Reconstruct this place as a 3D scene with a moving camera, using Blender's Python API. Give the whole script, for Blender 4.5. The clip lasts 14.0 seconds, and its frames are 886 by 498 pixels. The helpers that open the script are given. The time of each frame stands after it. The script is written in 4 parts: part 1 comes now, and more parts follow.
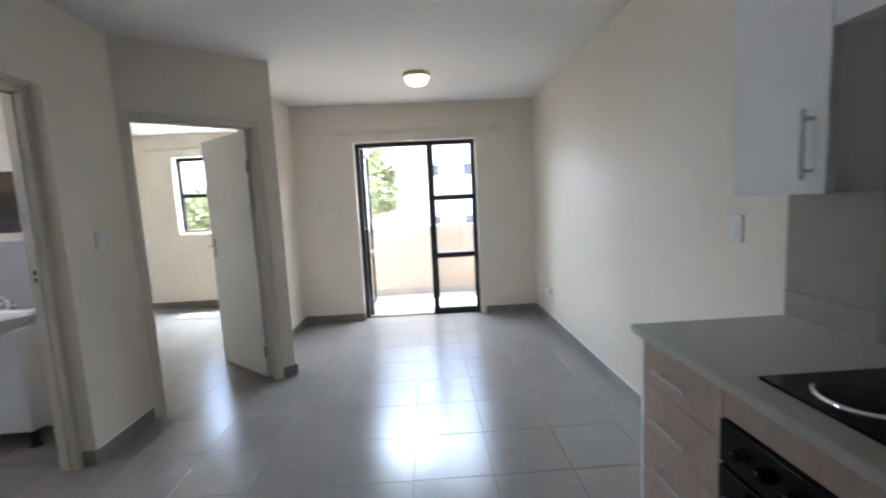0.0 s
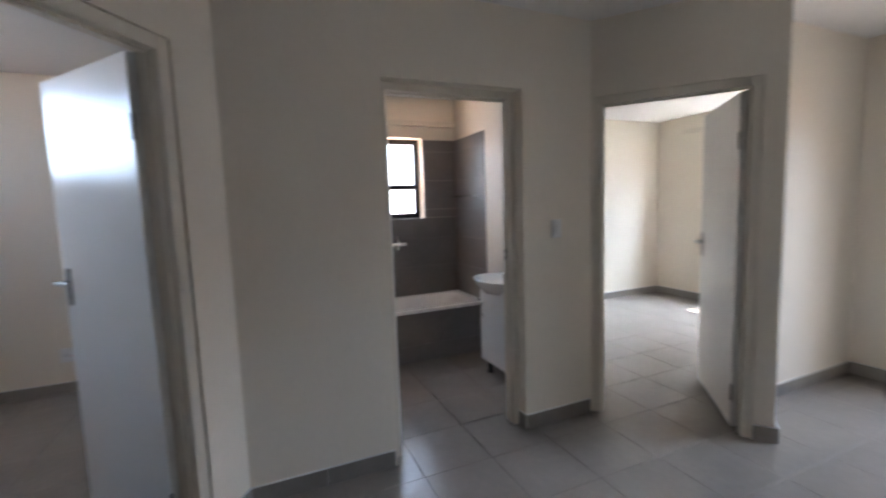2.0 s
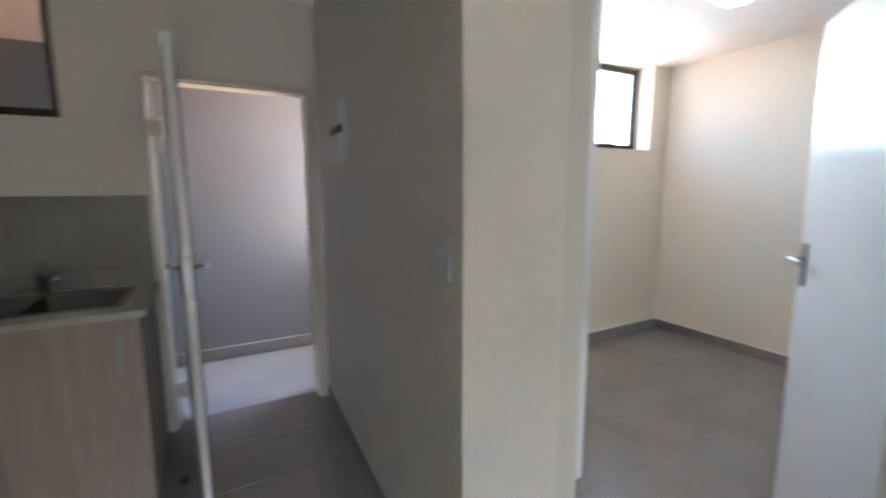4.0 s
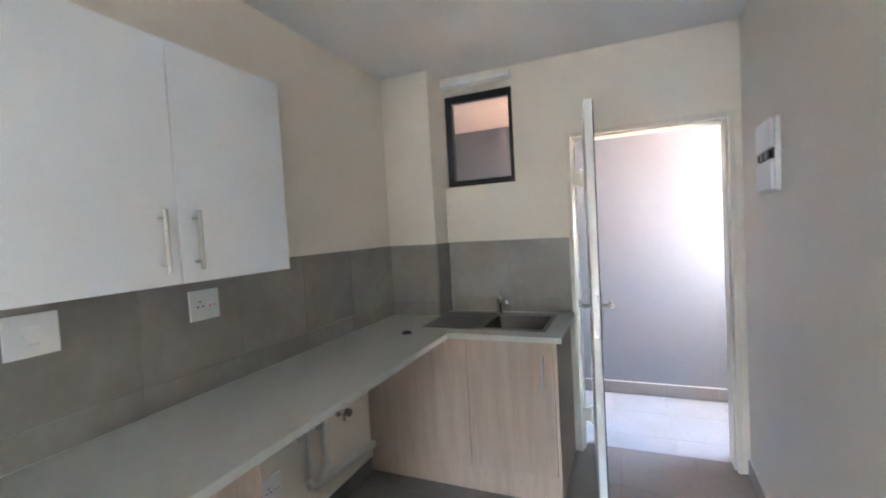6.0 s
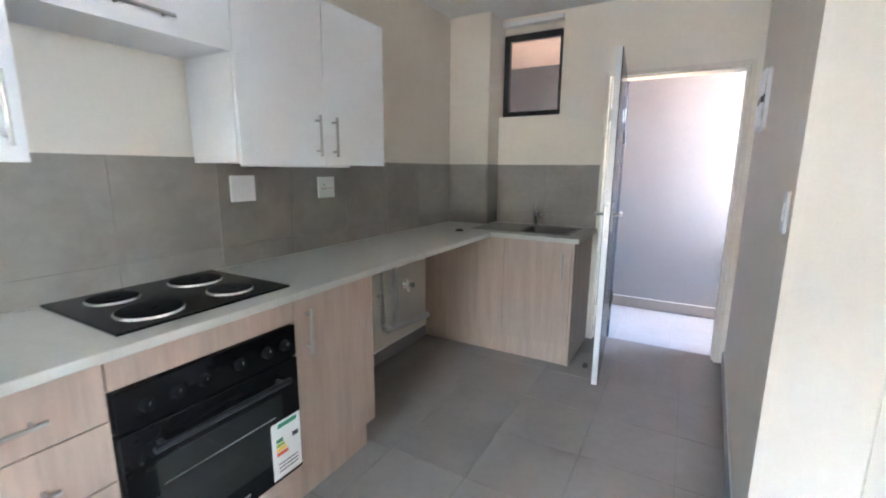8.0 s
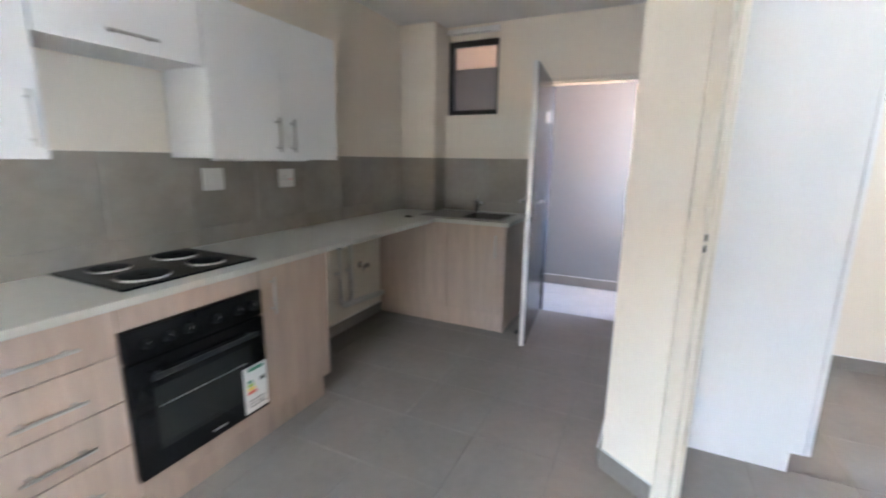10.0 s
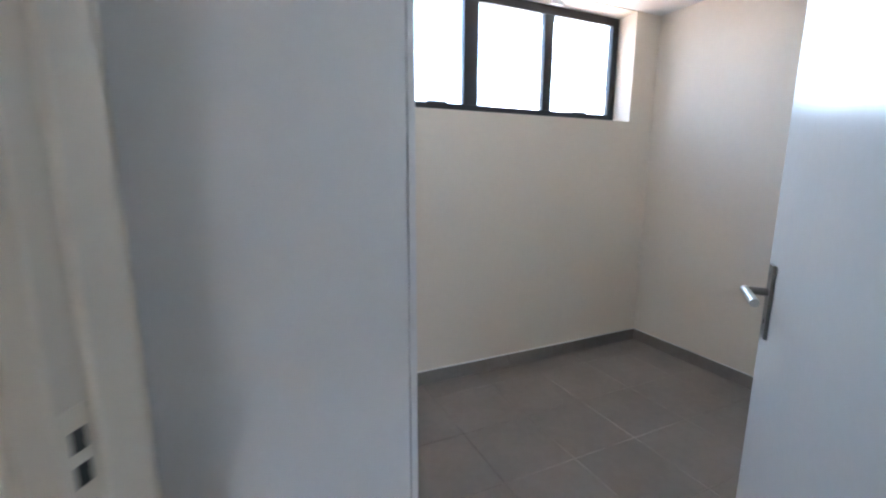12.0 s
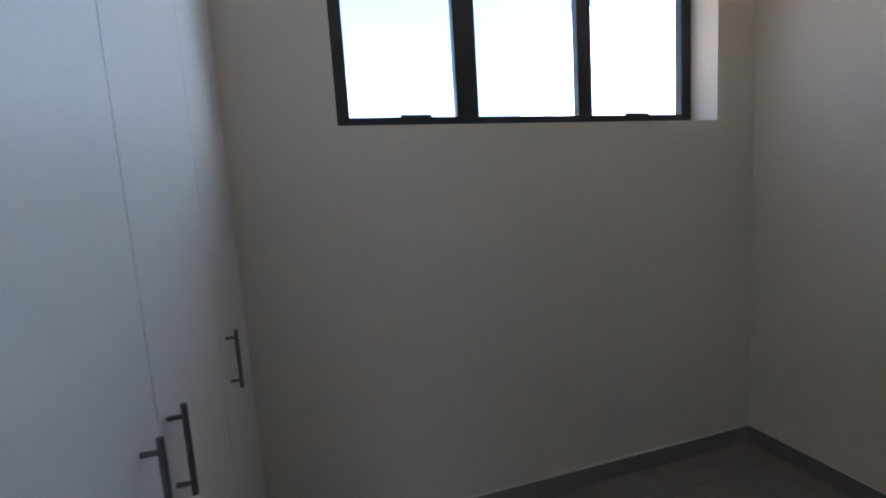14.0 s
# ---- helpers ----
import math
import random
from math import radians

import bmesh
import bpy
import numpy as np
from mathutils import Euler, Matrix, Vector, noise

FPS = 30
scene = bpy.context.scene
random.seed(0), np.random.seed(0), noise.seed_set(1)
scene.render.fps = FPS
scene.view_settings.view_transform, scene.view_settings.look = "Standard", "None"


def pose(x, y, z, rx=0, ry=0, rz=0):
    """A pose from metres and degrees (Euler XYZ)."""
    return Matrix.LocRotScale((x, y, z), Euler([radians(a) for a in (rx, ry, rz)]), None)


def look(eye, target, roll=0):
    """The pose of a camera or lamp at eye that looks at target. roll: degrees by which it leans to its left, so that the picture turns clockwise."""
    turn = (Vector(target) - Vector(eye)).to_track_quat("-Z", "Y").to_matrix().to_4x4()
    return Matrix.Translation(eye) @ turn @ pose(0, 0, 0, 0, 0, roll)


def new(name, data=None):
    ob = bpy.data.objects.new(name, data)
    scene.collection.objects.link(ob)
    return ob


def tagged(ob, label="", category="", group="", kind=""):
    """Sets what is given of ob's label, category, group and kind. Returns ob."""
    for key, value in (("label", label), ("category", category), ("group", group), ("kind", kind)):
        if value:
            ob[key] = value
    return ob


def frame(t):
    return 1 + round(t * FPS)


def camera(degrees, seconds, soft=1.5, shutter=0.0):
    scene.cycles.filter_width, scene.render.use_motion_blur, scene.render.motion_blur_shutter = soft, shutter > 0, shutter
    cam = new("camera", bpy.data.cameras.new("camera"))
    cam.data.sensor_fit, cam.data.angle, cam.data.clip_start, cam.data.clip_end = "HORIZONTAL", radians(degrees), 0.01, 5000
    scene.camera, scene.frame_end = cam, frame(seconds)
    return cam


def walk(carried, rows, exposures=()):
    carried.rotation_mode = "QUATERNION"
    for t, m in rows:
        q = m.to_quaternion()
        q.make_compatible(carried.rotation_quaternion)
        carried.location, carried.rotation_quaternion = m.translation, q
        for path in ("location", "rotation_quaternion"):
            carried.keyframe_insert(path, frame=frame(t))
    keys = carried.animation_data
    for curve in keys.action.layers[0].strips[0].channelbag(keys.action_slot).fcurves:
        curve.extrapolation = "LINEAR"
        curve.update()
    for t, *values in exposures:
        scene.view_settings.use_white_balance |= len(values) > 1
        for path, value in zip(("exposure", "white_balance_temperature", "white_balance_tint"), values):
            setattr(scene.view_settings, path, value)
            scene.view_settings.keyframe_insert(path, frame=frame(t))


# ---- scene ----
cam = camera(92.0, 14.0, soft=2.0, shutter=0.4)
PATH = [
    (0, (0.263, 0.401, 1.399), (0.336, 2.387, 1.176), -2.9),
    (0.5, (0.377, 0.642, 1.358), (0.024, 2.599, 1.14), -3.1),
    (1, (0.41, 0.917, 1.389), (-0.369, 2.747, 1.179), -1.6),
    (1.5, (0.468, 1.128, 1.441), (-0.936, 2.539, 1.247), -2.6),
    (2, (0.511, 1.302, 1.432), (-1.318, 2.086, 1.231), -2.0),
    (2.5, (0.392, 1.364, 1.412), (-1.59, 1.483, 1.168), -1.0),
    (3, (0.183, 1.33, 1.43), (-1.7, 0.708, 1.17), -0.8),
    (3.5, (0.117, 1.289, 1.421), (-1.402, 0.011, 1.175), -2.9),
    (4, (0.094, 1.28, 1.428), (-0.847, -0.463, 1.148), -0.3),
    (4.2, (0.118, 1.303, 1.456), (-0.54, -0.559, 1.145), -0.0),
    (6.5, (0.009, 1.259, 1.488), (0.898, -0.531, 1.418), -1.9),
    (7, (-0.11, 1.379, 1.442), (0.836, -0.375, 1.273), -0.3),
    (7.5, (-0.143, 1.617, 1.386), (0.81, -0.117, 1.095), -0.0),
    (7.7, (-0.158, 1.744, 1.358), (0.802, 0.024, 1.012), 0.3),
    (9.8, (-0.551, 2.295, 1.373), (0.424, 0.595, 0.97), 0.6),
    (10, (-0.546, 2.223, 1.385), (0.286, 0.45, 0.976), 0.8),
    (10.5, (-0.477, 1.911, 1.358), (-0.255, -0.037, 0.965), -0.1),
    (11, (-0.528, 1.604, 1.36), (-1.003, -0.298, 0.963), -0.6),
    (11.5, (-0.74, 1.321, 1.398), (-1.469, -0.502, 1.018), 0.4),
    (12, (-0.932, 1.016, 1.41), (-1.755, -0.77, 1.048), 0.2),
    (12.5, (-1.089, 0.721, 1.443), (-2.191, -0.912, 1.1), -1.5),
    (13, (-1.273, 0.5, 1.43), (-2.245, -1.22, 1.119), -2.9),
    (13.5, (-1.536, 0.391, 1.455), (-2.084, -1.515, 1.2), -3.4),
    (14, (-1.646, 0.303, 1.465), (-2.178, -1.612, 1.237), -3.7),
]
EXPOSURES = [
    (0, 3.85, 6000, 11), (0.8, 3.6, 5950, 11), (1.5, 3.25, 6050, 12), (2.0, 3.5, 6200, 15), (2.5, 4.2, 6250, 14),
    (3.0, 4.4, 6200, 12), (3.5, 4.55, 6150, 10), (4.2, 4.75, 6200, 10), (6.5, 6.15, 5950, 8), (7.5, 6.1, 5950, 9),
    (10.0, 5.7, 6200, 11), (10.5, 5.3, 6150, 10), (11, 4.7, 6050, 9), (11.5, 4.4, 5900, 10), (12.0, 4.15, 5850, 10),
    (12.5, 3.0, 5950, 10), (13.0, 3.1, 6450, 14), (13.5, 3.1, 6050, 10), (14, 2.6, 5900, 10),
]
walk(cam, [(t, look(eye, target, roll)) for t, eye, target, roll in PATH], EXPOSURES)


# ---------- light ----------
world = bpy.data.worlds.new("sky_world")
scene.world = world
world.use_nodes = True
wn = world.node_tree
sky = wn.nodes.new("ShaderNodeTexSky")
sky.sky_type = "NISHITA"
sky.sun_disc = False
SUN_TO = Vector((-0.07, 0.385, 1.0)).normalized()
sky.sun_elevation = math.asin(SUN_TO.z)
sky.sun_rotation = math.atan2(SUN_TO.x, SUN_TO.y)
sky.air_density, sky.dust_density = 1.0, 2.5
wn.links.new(sky.outputs["Color"], wn.nodes["Background"].inputs["Color"])
wn.nodes["Background"].inputs["Strength"].default_value = 0.15
sun_data = bpy.data.lights.new("sun", "SUN")
sun_data.energy, sun_data.angle, sun_data.color = 5.0, radians(0.55), (1.0, 0.95, 0.86)
sun = new("sun", sun_data)
sun.matrix_world = look(SUN_TO * 40, (0, 0, 0))


def sky_lamp(name, eye, target, w, h, watts, colour):
    """An added area lamp that stands in for daylight at one opening."""
    d = bpy.data.lights.new(name, "AREA")
    d.shape, d.size, d.size_y, d.energy, d.color = "RECTANGLE", w, h, watts, colour
    ob = new(name, d)
    ob.matrix_world = look(eye, target)
    return ob


SKYC = (0.70, 0.85, 1.0)
sky_lamp("bedroom_window_light", (-3.85, -2.4, 2.2), (-1.6, -0.6, 1.55), 1.7, 1.15, 9.5, (0.62, 0.80, 1.0))
sky_lamp("bathroom_window_light", (-4.3, 2.62, 1.8), (-2.0, 2.5, 1.6), 1.3, 1.5, 5.5, SKYC)
# added lamp past the corridor's west end, in place of skylight
sky_lamp("corridor_light", (-1.95, -2.45, 1.75), (0.3, -2.05, 0.6), 0.9, 1.3, 1.4, SKYC)
# two added fills under the balcony slab, out of sight, that lift the living room
sky_lamp("balcony_light", (0.3, 6.42, 2.545), (0.3, 6.3, 0.0), 2.6, 1.25, 15, SKYC)
sky_lamp("balcony_sky_light", (0.3, 6.93, 2.42), (0.2, 2.0, 0.9), 2.5, 0.24, 7.2, SKYC)
sky_lamp("bedroom_1_window_light", (-2.78, 7.35, 2.55), (-2.9, 5.0, 0.3), 1.3, 0.4, 30, SKYC)
# added lamps in place of light thrown up by the sunlit red paving outside
WARM = (1.0, 0.62, 0.38)
sky_lamp("bathroom_bounce", (-4.25, 2.62, 0.75), (-2.6, 2.9, 2.5), 1.2, 0.5, 13, WARM)
sky_lamp("bedroom_bounce", (-2.64, -2.1, 1.25), (-2.64, -0.2, 2.6), 1.9, 0.5, 1.3, WARM)
sky_lamp("corridor_bounce", (-1.9, -2.4, 0.85), (0.2, -2.4, 2.3), 0.8, 0.4, 0.7, WARM)


# ---------- materials ----------
def mat(name, base, rough=0.5, metal=0.0, var=0.06, scale=3.0, fine=60.0, bump=0.0, bump_scale=200.0,
        per_object=0.0, grain=None, coat=0.0, emit=None, spec=0.5):
    m = bpy.data.materials.new(name)
    m.use_nodes = True
    nt = m.node_tree
    L, N = nt.links.new, nt.nodes
    b = N["Principled BSDF"]
    b.inputs["Roughness"].default_value = rough
    b.inputs["Metallic"].default_value = metal
    b.inputs["Coat Weight"].default_value = coat
    b.inputs["Specular IOR Level"].default_value = spec
    geo = N.new("ShaderNodeNewGeometry")
    vec = geo.outputs["Position"]
    mp = N.new("ShaderNodeMapping")
    mp.inputs["Location"].default_value = (0.13, 0.29, 0.37)
    mp.inputs["Scale"].default_value = grain or (1, 1, 1)
    L(vec, mp.inputs["Vector"])
    vec = mp.outputs["Vector"]
    n1 = N.new("ShaderNodeTexNoise")
    n1.inputs["Scale"].default_value, n1.inputs["Detail"].default_value = scale, 5
    n2 = N.new("ShaderNodeTexNoise")
    n2.inputs["Scale"].default_value, n2.inputs["Detail"].default_value = fine, 4
    L(vec, n1.inputs["Vector"]), L(vec, n2.inputs["Vector"])
    add = N.new("ShaderNodeMath")
    add.operation = "ADD"
    L(n1.outputs["Fac"], add.inputs[0])
    half = N.new("ShaderNodeMath")
    half.operation = "MULTIPLY"
    half.inputs[1].default_value = 0.5
    L(n2.outputs["Fac"], half.inputs[0]), L(half.outputs[0], add.inputs[1])
    fac = add.outputs[0]
    if per_object:
        oi = N.new("ShaderNodeObjectInfo")
        mm = N.new("ShaderNodeMath")
        mm.operation, mm.inputs[1].default_value, mm.inputs[2].default_value = "MULTIPLY_ADD", per_object, -per_object / 2
        L(oi.outputs["Random"], mm.inputs[0])
        a2 = N.new("ShaderNodeMath")
        L(fac, a2.inputs[0]), L(mm.outputs[0], a2.inputs[1])
        fac = a2.outputs[0]
    ramp = N.new("ShaderNodeValToRGB")
    lo = tuple(max(0.0, c * (1 - var)) for c in base)
    hi = tuple(min(1.0, c * (1 + var)) for c in base)
    ramp.color_ramp.elements[0].position, ramp.color_ramp.elements[1].position = 0.5, 1.0
    ramp.color_ramp.elements[0].color = (*lo, 1)
    ramp.color_ramp.elements[1].color = (*hi, 1)
    L(fac, ramp.inputs["Fac"])
    L(ramp.outputs["Color"], b.inputs["Base Color"])
    rr = N.new("ShaderNodeMapRange")
    rr.inputs["To Min"].default_value, rr.inputs["To Max"].default_value = rough * 0.85, min(1, rough * 1.15)
    L(n1.outputs["Fac"], rr.inputs["Value"]), L(rr.outputs["Result"], b.inputs["Roughness"])
    if bump:
        nb = N.new("ShaderNodeTexNoise")
        nb.inputs["Scale"].default_value, nb.inputs["Detail"].default_value = bump_scale, 3
        L(vec, nb.inputs["Vector"])
        bp = N.new("ShaderNodeBump")
        bp.inputs["Strength"].default_value, bp.inputs["Distance"].default_value = bump, 0.004
        L(nb.outputs["Fac"], bp.inputs["Height"]), L(bp.outputs["Normal"], b.inputs["Normal"])
    if emit:
        b.inputs["Emission Color"].default_value = (*emit[0], 1)
        b.inputs["Emission Strength"].default_value = emit[1]
    return m


PAINT = mat("wall_paint", (0.82, 0.75, 0.645), 0.5, var=0.025, scale=1.3, fine=30, bump=0.12, bump_scale=120)
CEIL = mat("ceiling_paint", (0.85, 0.83, 0.80), 0.8, var=0.02, scale=0.9, fine=20, bump=0.1, bump_scale=90)
TRIM = mat("frame_enamel", (0.74, 0.68, 0.58), 0.42, var=0.03, scale=4, fine=40, bump=0.05)
WHITE_DOOR = mat("door_enamel", (0.80, 0.79, 0.76), 0.22, var=0.02, scale=2, fine=50, bump=0.06, bump_scale=60)
MELAMINE = mat("white_melamine", (0.82, 0.815, 0.81), 0.42, var=0.015, scale=2, fine=60)
FLOOR_TILE = mat("porcelain_tile", (0.272, 0.246, 0.222), 0.232, var=0.08, scale=2.6, fine=26, bump=0.03, bump_scale=40, per_object=0.06, spec=0.42)
GROUT = mat("grout", (0.21, 0.195, 0.18), 0.9, var=0.15, scale=9, fine=80)
SKIRT = mat("skirting_tile", (0.25, 0.23, 0.205), 0.38, var=0.12, scale=5, fine=40, per_object=0.25)
SPLASH = mat("splashback_tile", (0.30, 0.272, 0.23), 0.36, var=0.16, scale=3, fine=22, per_object=0.3)
BATH_TILE = mat("bathroom_tile", (0.20, 0.185, 0.175), 0.34, var=0.13, scale=3, fine=26, per_object=0.2)
WORKTOP = mat("worktop_laminate", (0.50, 0.488, 0.435), 0.35, var=0.05, scale=30, fine=240)
WOOD = mat("oak_laminate", (0.455, 0.342, 0.272), 0.45, var=0.13, scale=3.2, fine=16, grain=(7, 7, 0.55), bump=0.04, bump_scale=30, per_object=0.12)
BLACK_AL = mat("black_aluminium", (0.012, 0.013, 0.016), 0.42, var=0.2, scale=8, fine=90)
NAVY = mat("charcoal_enamel", (0.035, 0.04, 0.055), 0.22, var=0.1, scale=3, fine=40, bump=0.04, bump_scale=50)
STEEL = mat("brushed_steel", (0.45, 0.44, 0.42), 0.33, 1.0, var=0.08, scale=20, fine=200)
CHROME = mat("chrome", (0.8, 0.8, 0.8), 0.1, 1.0, var=0.03, scale=10, fine=80)
# bowl steel: the dimness inside the bowl is put into this dark colour
BOWL_SHADE_STEEL = mat("bowl_shade_steel", (0.09, 0.083, 0.075), 0.3, 1.0, var=0.12, scale=20, fine=200)
DECK_STEEL = mat("satin_steel", (0.27, 0.25, 0.23), 0.42, 1.0, var=0.12, scale=15, fine=200)
DARK_STEEL = mat("dark_steel", (0.22, 0.21, 0.20), 0.3, 1.0, var=0.1, scale=20, fine=150)
BLACK_GLASS = mat("black_glass", (0.006, 0.006, 0.007), 0.09, var=0.1, scale=5, fine=50, spec=0.2)
BLACK_MATT = mat("black_plate", (0.010, 0.010, 0.010), 0.55, var=0.15, scale=20, fine=120, spec=0.1)
PLASTIC = mat("white_plastic", (0.80, 0.79, 0.77), 0.3, var=0.02, scale=8, fine=90)
PORCELAIN = mat("white_porcelain", (0.84, 0.83, 0.81), 0.12, var=0.02, scale=4, fine=50, coat=0.4)
PIPE = mat("pvc_pipe", (0.70, 0.68, 0.63), 0.4, var=0.06, scale=12, fine=90)
MIRROR = mat("mirror", (0.9, 0.9, 0.9), 0.02, 1.0, var=0.01)
BEIGE_WALL = mat("exterior_plaster", (0.40, 0.335, 0.275), 0.85, var=0.06, scale=1.5, fine=40, bump=0.3, bump_scale=150)
CORR_WALL = mat("corridor_plaster", (0.17, 0.173, 0.185), 0.6, var=0.05, scale=1.5, fine=40, bump=0.15, bump_scale=120)
# soffit plaster, the warm light from below mixed into its pink colour
WARM_LIT_CEIL = mat("corridor_soffit", (0.60, 0.48, 0.41), 0.8, var=0.04, scale=1.5, fine=40)
# tiles paler and bluer than indoors: skylight on the floor put into colour
CORR_LIT_TILE = mat("corridor_lit_tile", (0.36, 0.365, 0.375), 0.4, var=0.08, scale=3, fine=30, per_object=0.1)
BAL_TILE = mat("balcony_tile", (0.36, 0.33, 0.30), 0.5, var=0.1, scale=3, fine=30, per_object=0.2)
FACADE = mat("white_facade", (0.82, 0.81, 0.79), 0.85, var=0.03, scale=0.4, fine=8)
FAR_FRAME = mat("facade_frame", (0.11, 0.115, 0.125), 0.5, var=0.1)
FAR_GLASS = mat("facade_glass", (0.10, 0.11, 0.12), 0.15, var=0.1, scale=1)
LEAF = mat("leaf", (0.11, 0.138, 0.04), 0.5, var=0.55, scale=1.2, fine=9, per_object=0.1)
BARK = mat("bark", (0.13, 0.10, 0.075), 0.9, var=0.3, scale=4, fine=40, bump=0.5, bump_scale=30)
GRASS = mat("ground_paving", (0.36, 0.25, 0.18), 0.95, var=0.3, scale=0.3, fine=6, bump=0.3, bump_scale=10)
ROAD = mat("paving", (0.42, 0.40, 0.37), 0.9, var=0.1, scale=0.5, fine=12)
ROOF = mat("roof_sheet", (0.62, 0.52, 0.48), 0.6, var=0.1, scale=1)
RUBBER = mat("black_rubber", (0.02, 0.02, 0.02), 0.7, var=0.1)
PAPER = mat("label_paper", (0.82, 0.82, 0.80), 0.5, var=0.02)
INK_GREEN = mat("ink_green", (0.03, 0.22, 0.13), 0.5, var=0.03)
INK_LIME = mat("ink_lime", (0.35, 0.5, 0.06), 0.5, var=0.03)
INK_YELLOW = mat("ink_yellow", (0.85, 0.6, 0.05), 0.5, var=0.03)
INK_RED = mat("ink_red", (0.7, 0.1, 0.04), 0.5, var=0.03)
INK_BLACK = mat("ink_black", (0.03, 0.03, 0.03), 0.5, var=0.03)
LAMP_GLASS = mat("lit_opal_glass", (0.85, 0.78, 0.65), 0.3, var=0.02, emit=((1.0, 0.80, 0.52), 0.35))
GLASS = bpy.data.materials.new("clear_glass")
GLASS.use_nodes = True
_g = GLASS.node_tree.nodes["Principled BSDF"]
_g.inputs["Transmission Weight"].default_value, _g.inputs["Roughness"].default_value, _g.inputs["IOR"].default_value = 1.0, 0.0, 1.45
FROST = bpy.data.materials.new("tinted_glass")
FROST.use_nodes = True
_g = FROST.node_tree.nodes["Principled BSDF"]
_g.inputs["Transmission Weight"].default_value, _g.inputs["Roughness"].default_value, _g.inputs["IOR"].default_value = 1.0, 0.02, 1.45
_g.inputs["Base Color"].default_value = (0.75, 0.72, 0.68, 1)


# ---------- mesh helpers ----------
def obj(name, bm, material, parent=None, m=None, label="", smooth=False):
    bmesh.ops.recalc_face_normals(bm, faces=bm.faces)
    me = bpy.data.meshes.new(name)
    bm.to_mesh(me)
    bm.free()
    me.materials.append(material)
    if smooth:
        for p in me.polygons:
            p.use_smooth = True
        me.set_sharp_from_angle(angle=radians(35))
    ob = new(name, me)
    if m is not None:
        ob.matrix_basis = m
    if parent is not None:
        ob.parent = parent
    if label:
        ob["label"] = label
    return ob


def part(name, bm, material, parent, label="", smooth=False):
    return obj(name, bm, material, parent, None, label, smooth)


def thing(name, m, label, category, group="", kind=""):
    e = new(name)
    e.empty_display_size = 0.1
    e.matrix_basis = m
    return tagged(e, label, category, group, kind)


def struct(name, bm, material, label, category="wall"):
    return tagged(obj(name, bm, material), label, category, kind="structure")


def box(x0, x1, y0, y1, z0, z1, bevel=0.0, bm=None, seg=2):
    bm = bm or bmesh.new()
    vs = bmesh.ops.create_cube(bm, size=1.0)["verts"]
    for v in vs:
        v.co = Vector((x0 + (v.co.x + 0.5) * (x1 - x0), y0 + (v.co.y + 0.5) * (y1 - y0), z0 + (v.co.z + 0.5) * (z1 - z0)))
    if bevel:
        es = list({e for v in vs for e in v.link_edges})
        bmesh.ops.bevel(bm, geom=es, offset=bevel, segments=seg, affect="EDGES", profile=0.5)
    return bm


def rod(a, b, r, bm=None, seg=14, r2=None):
    bm = bm or bmesh.new()
    a, b = Vector(a), Vector(b)
    rot = (b - a).to_track_quat("Z", "Y").to_matrix().to_4x4()
    bmesh.ops.create_cone(bm, cap_ends=True, segments=seg, radius1=r, radius2=r if r2 is None else r2, depth=(b - a).length,
                          matrix=Matrix.Translation((a + b) / 2) @ rot)
    return bm


def tube(points, r, bm=None, seg=10):
    """A bent pipe through the points."""
    bm = bm or bmesh.new()
    pts = [Vector(p) for p in points]
    rings = []
    for i, p in enumerate(pts):
        d = (pts[min(i + 1, len(pts) - 1)] - pts[max(i - 1, 0)]).normalized()
        q = d.to_track_quat("Z", "Y")
        rings.append([bm.verts.new(p + q @ Vector((r * math.cos(t), r * math.sin(t), 0))) for t in [2 * math.pi * k / seg for k in range(seg)]])
    for u, v in zip(rings, rings[1:]):
        for k in range(seg):
            bm.faces.new((u[k], u[(k + 1) % seg], v[(k + 1) % seg], v[k]))
    bm.faces.new(rings[0]), bm.faces.new(rings[-1])
    return bm


def lathe(profile, bm=None, seg=32, sx=1.0, sy=1.0, at=(0, 0, 0)):
    """A solid of revolution about z from (radius, height) pairs."""
    bm = bm or bmesh.new()
    rings = []
    for r, z in profile:
        if r < 1e-5:
            rings.append([bm.verts.new((at[0], at[1], at[2] + z))])
        else:
            rings.append([bm.verts.new((at[0] + sx * r * math.cos(2 * math.pi * k / seg), at[1] + sy * r * math.sin(2 * math.pi * k / seg), at[2] + z)) for k in range(seg)])
    for u, v in zip(rings, rings[1:]):
        for k in range(seg):
            f = [u[k % len(u)], u[(k + 1) % len(u)], v[(k + 1) % len(v)], v[k % len(v)]]
            f = list(dict.fromkeys(f))
            if len(f) > 2:
                bm.faces.new(f)
    return bm


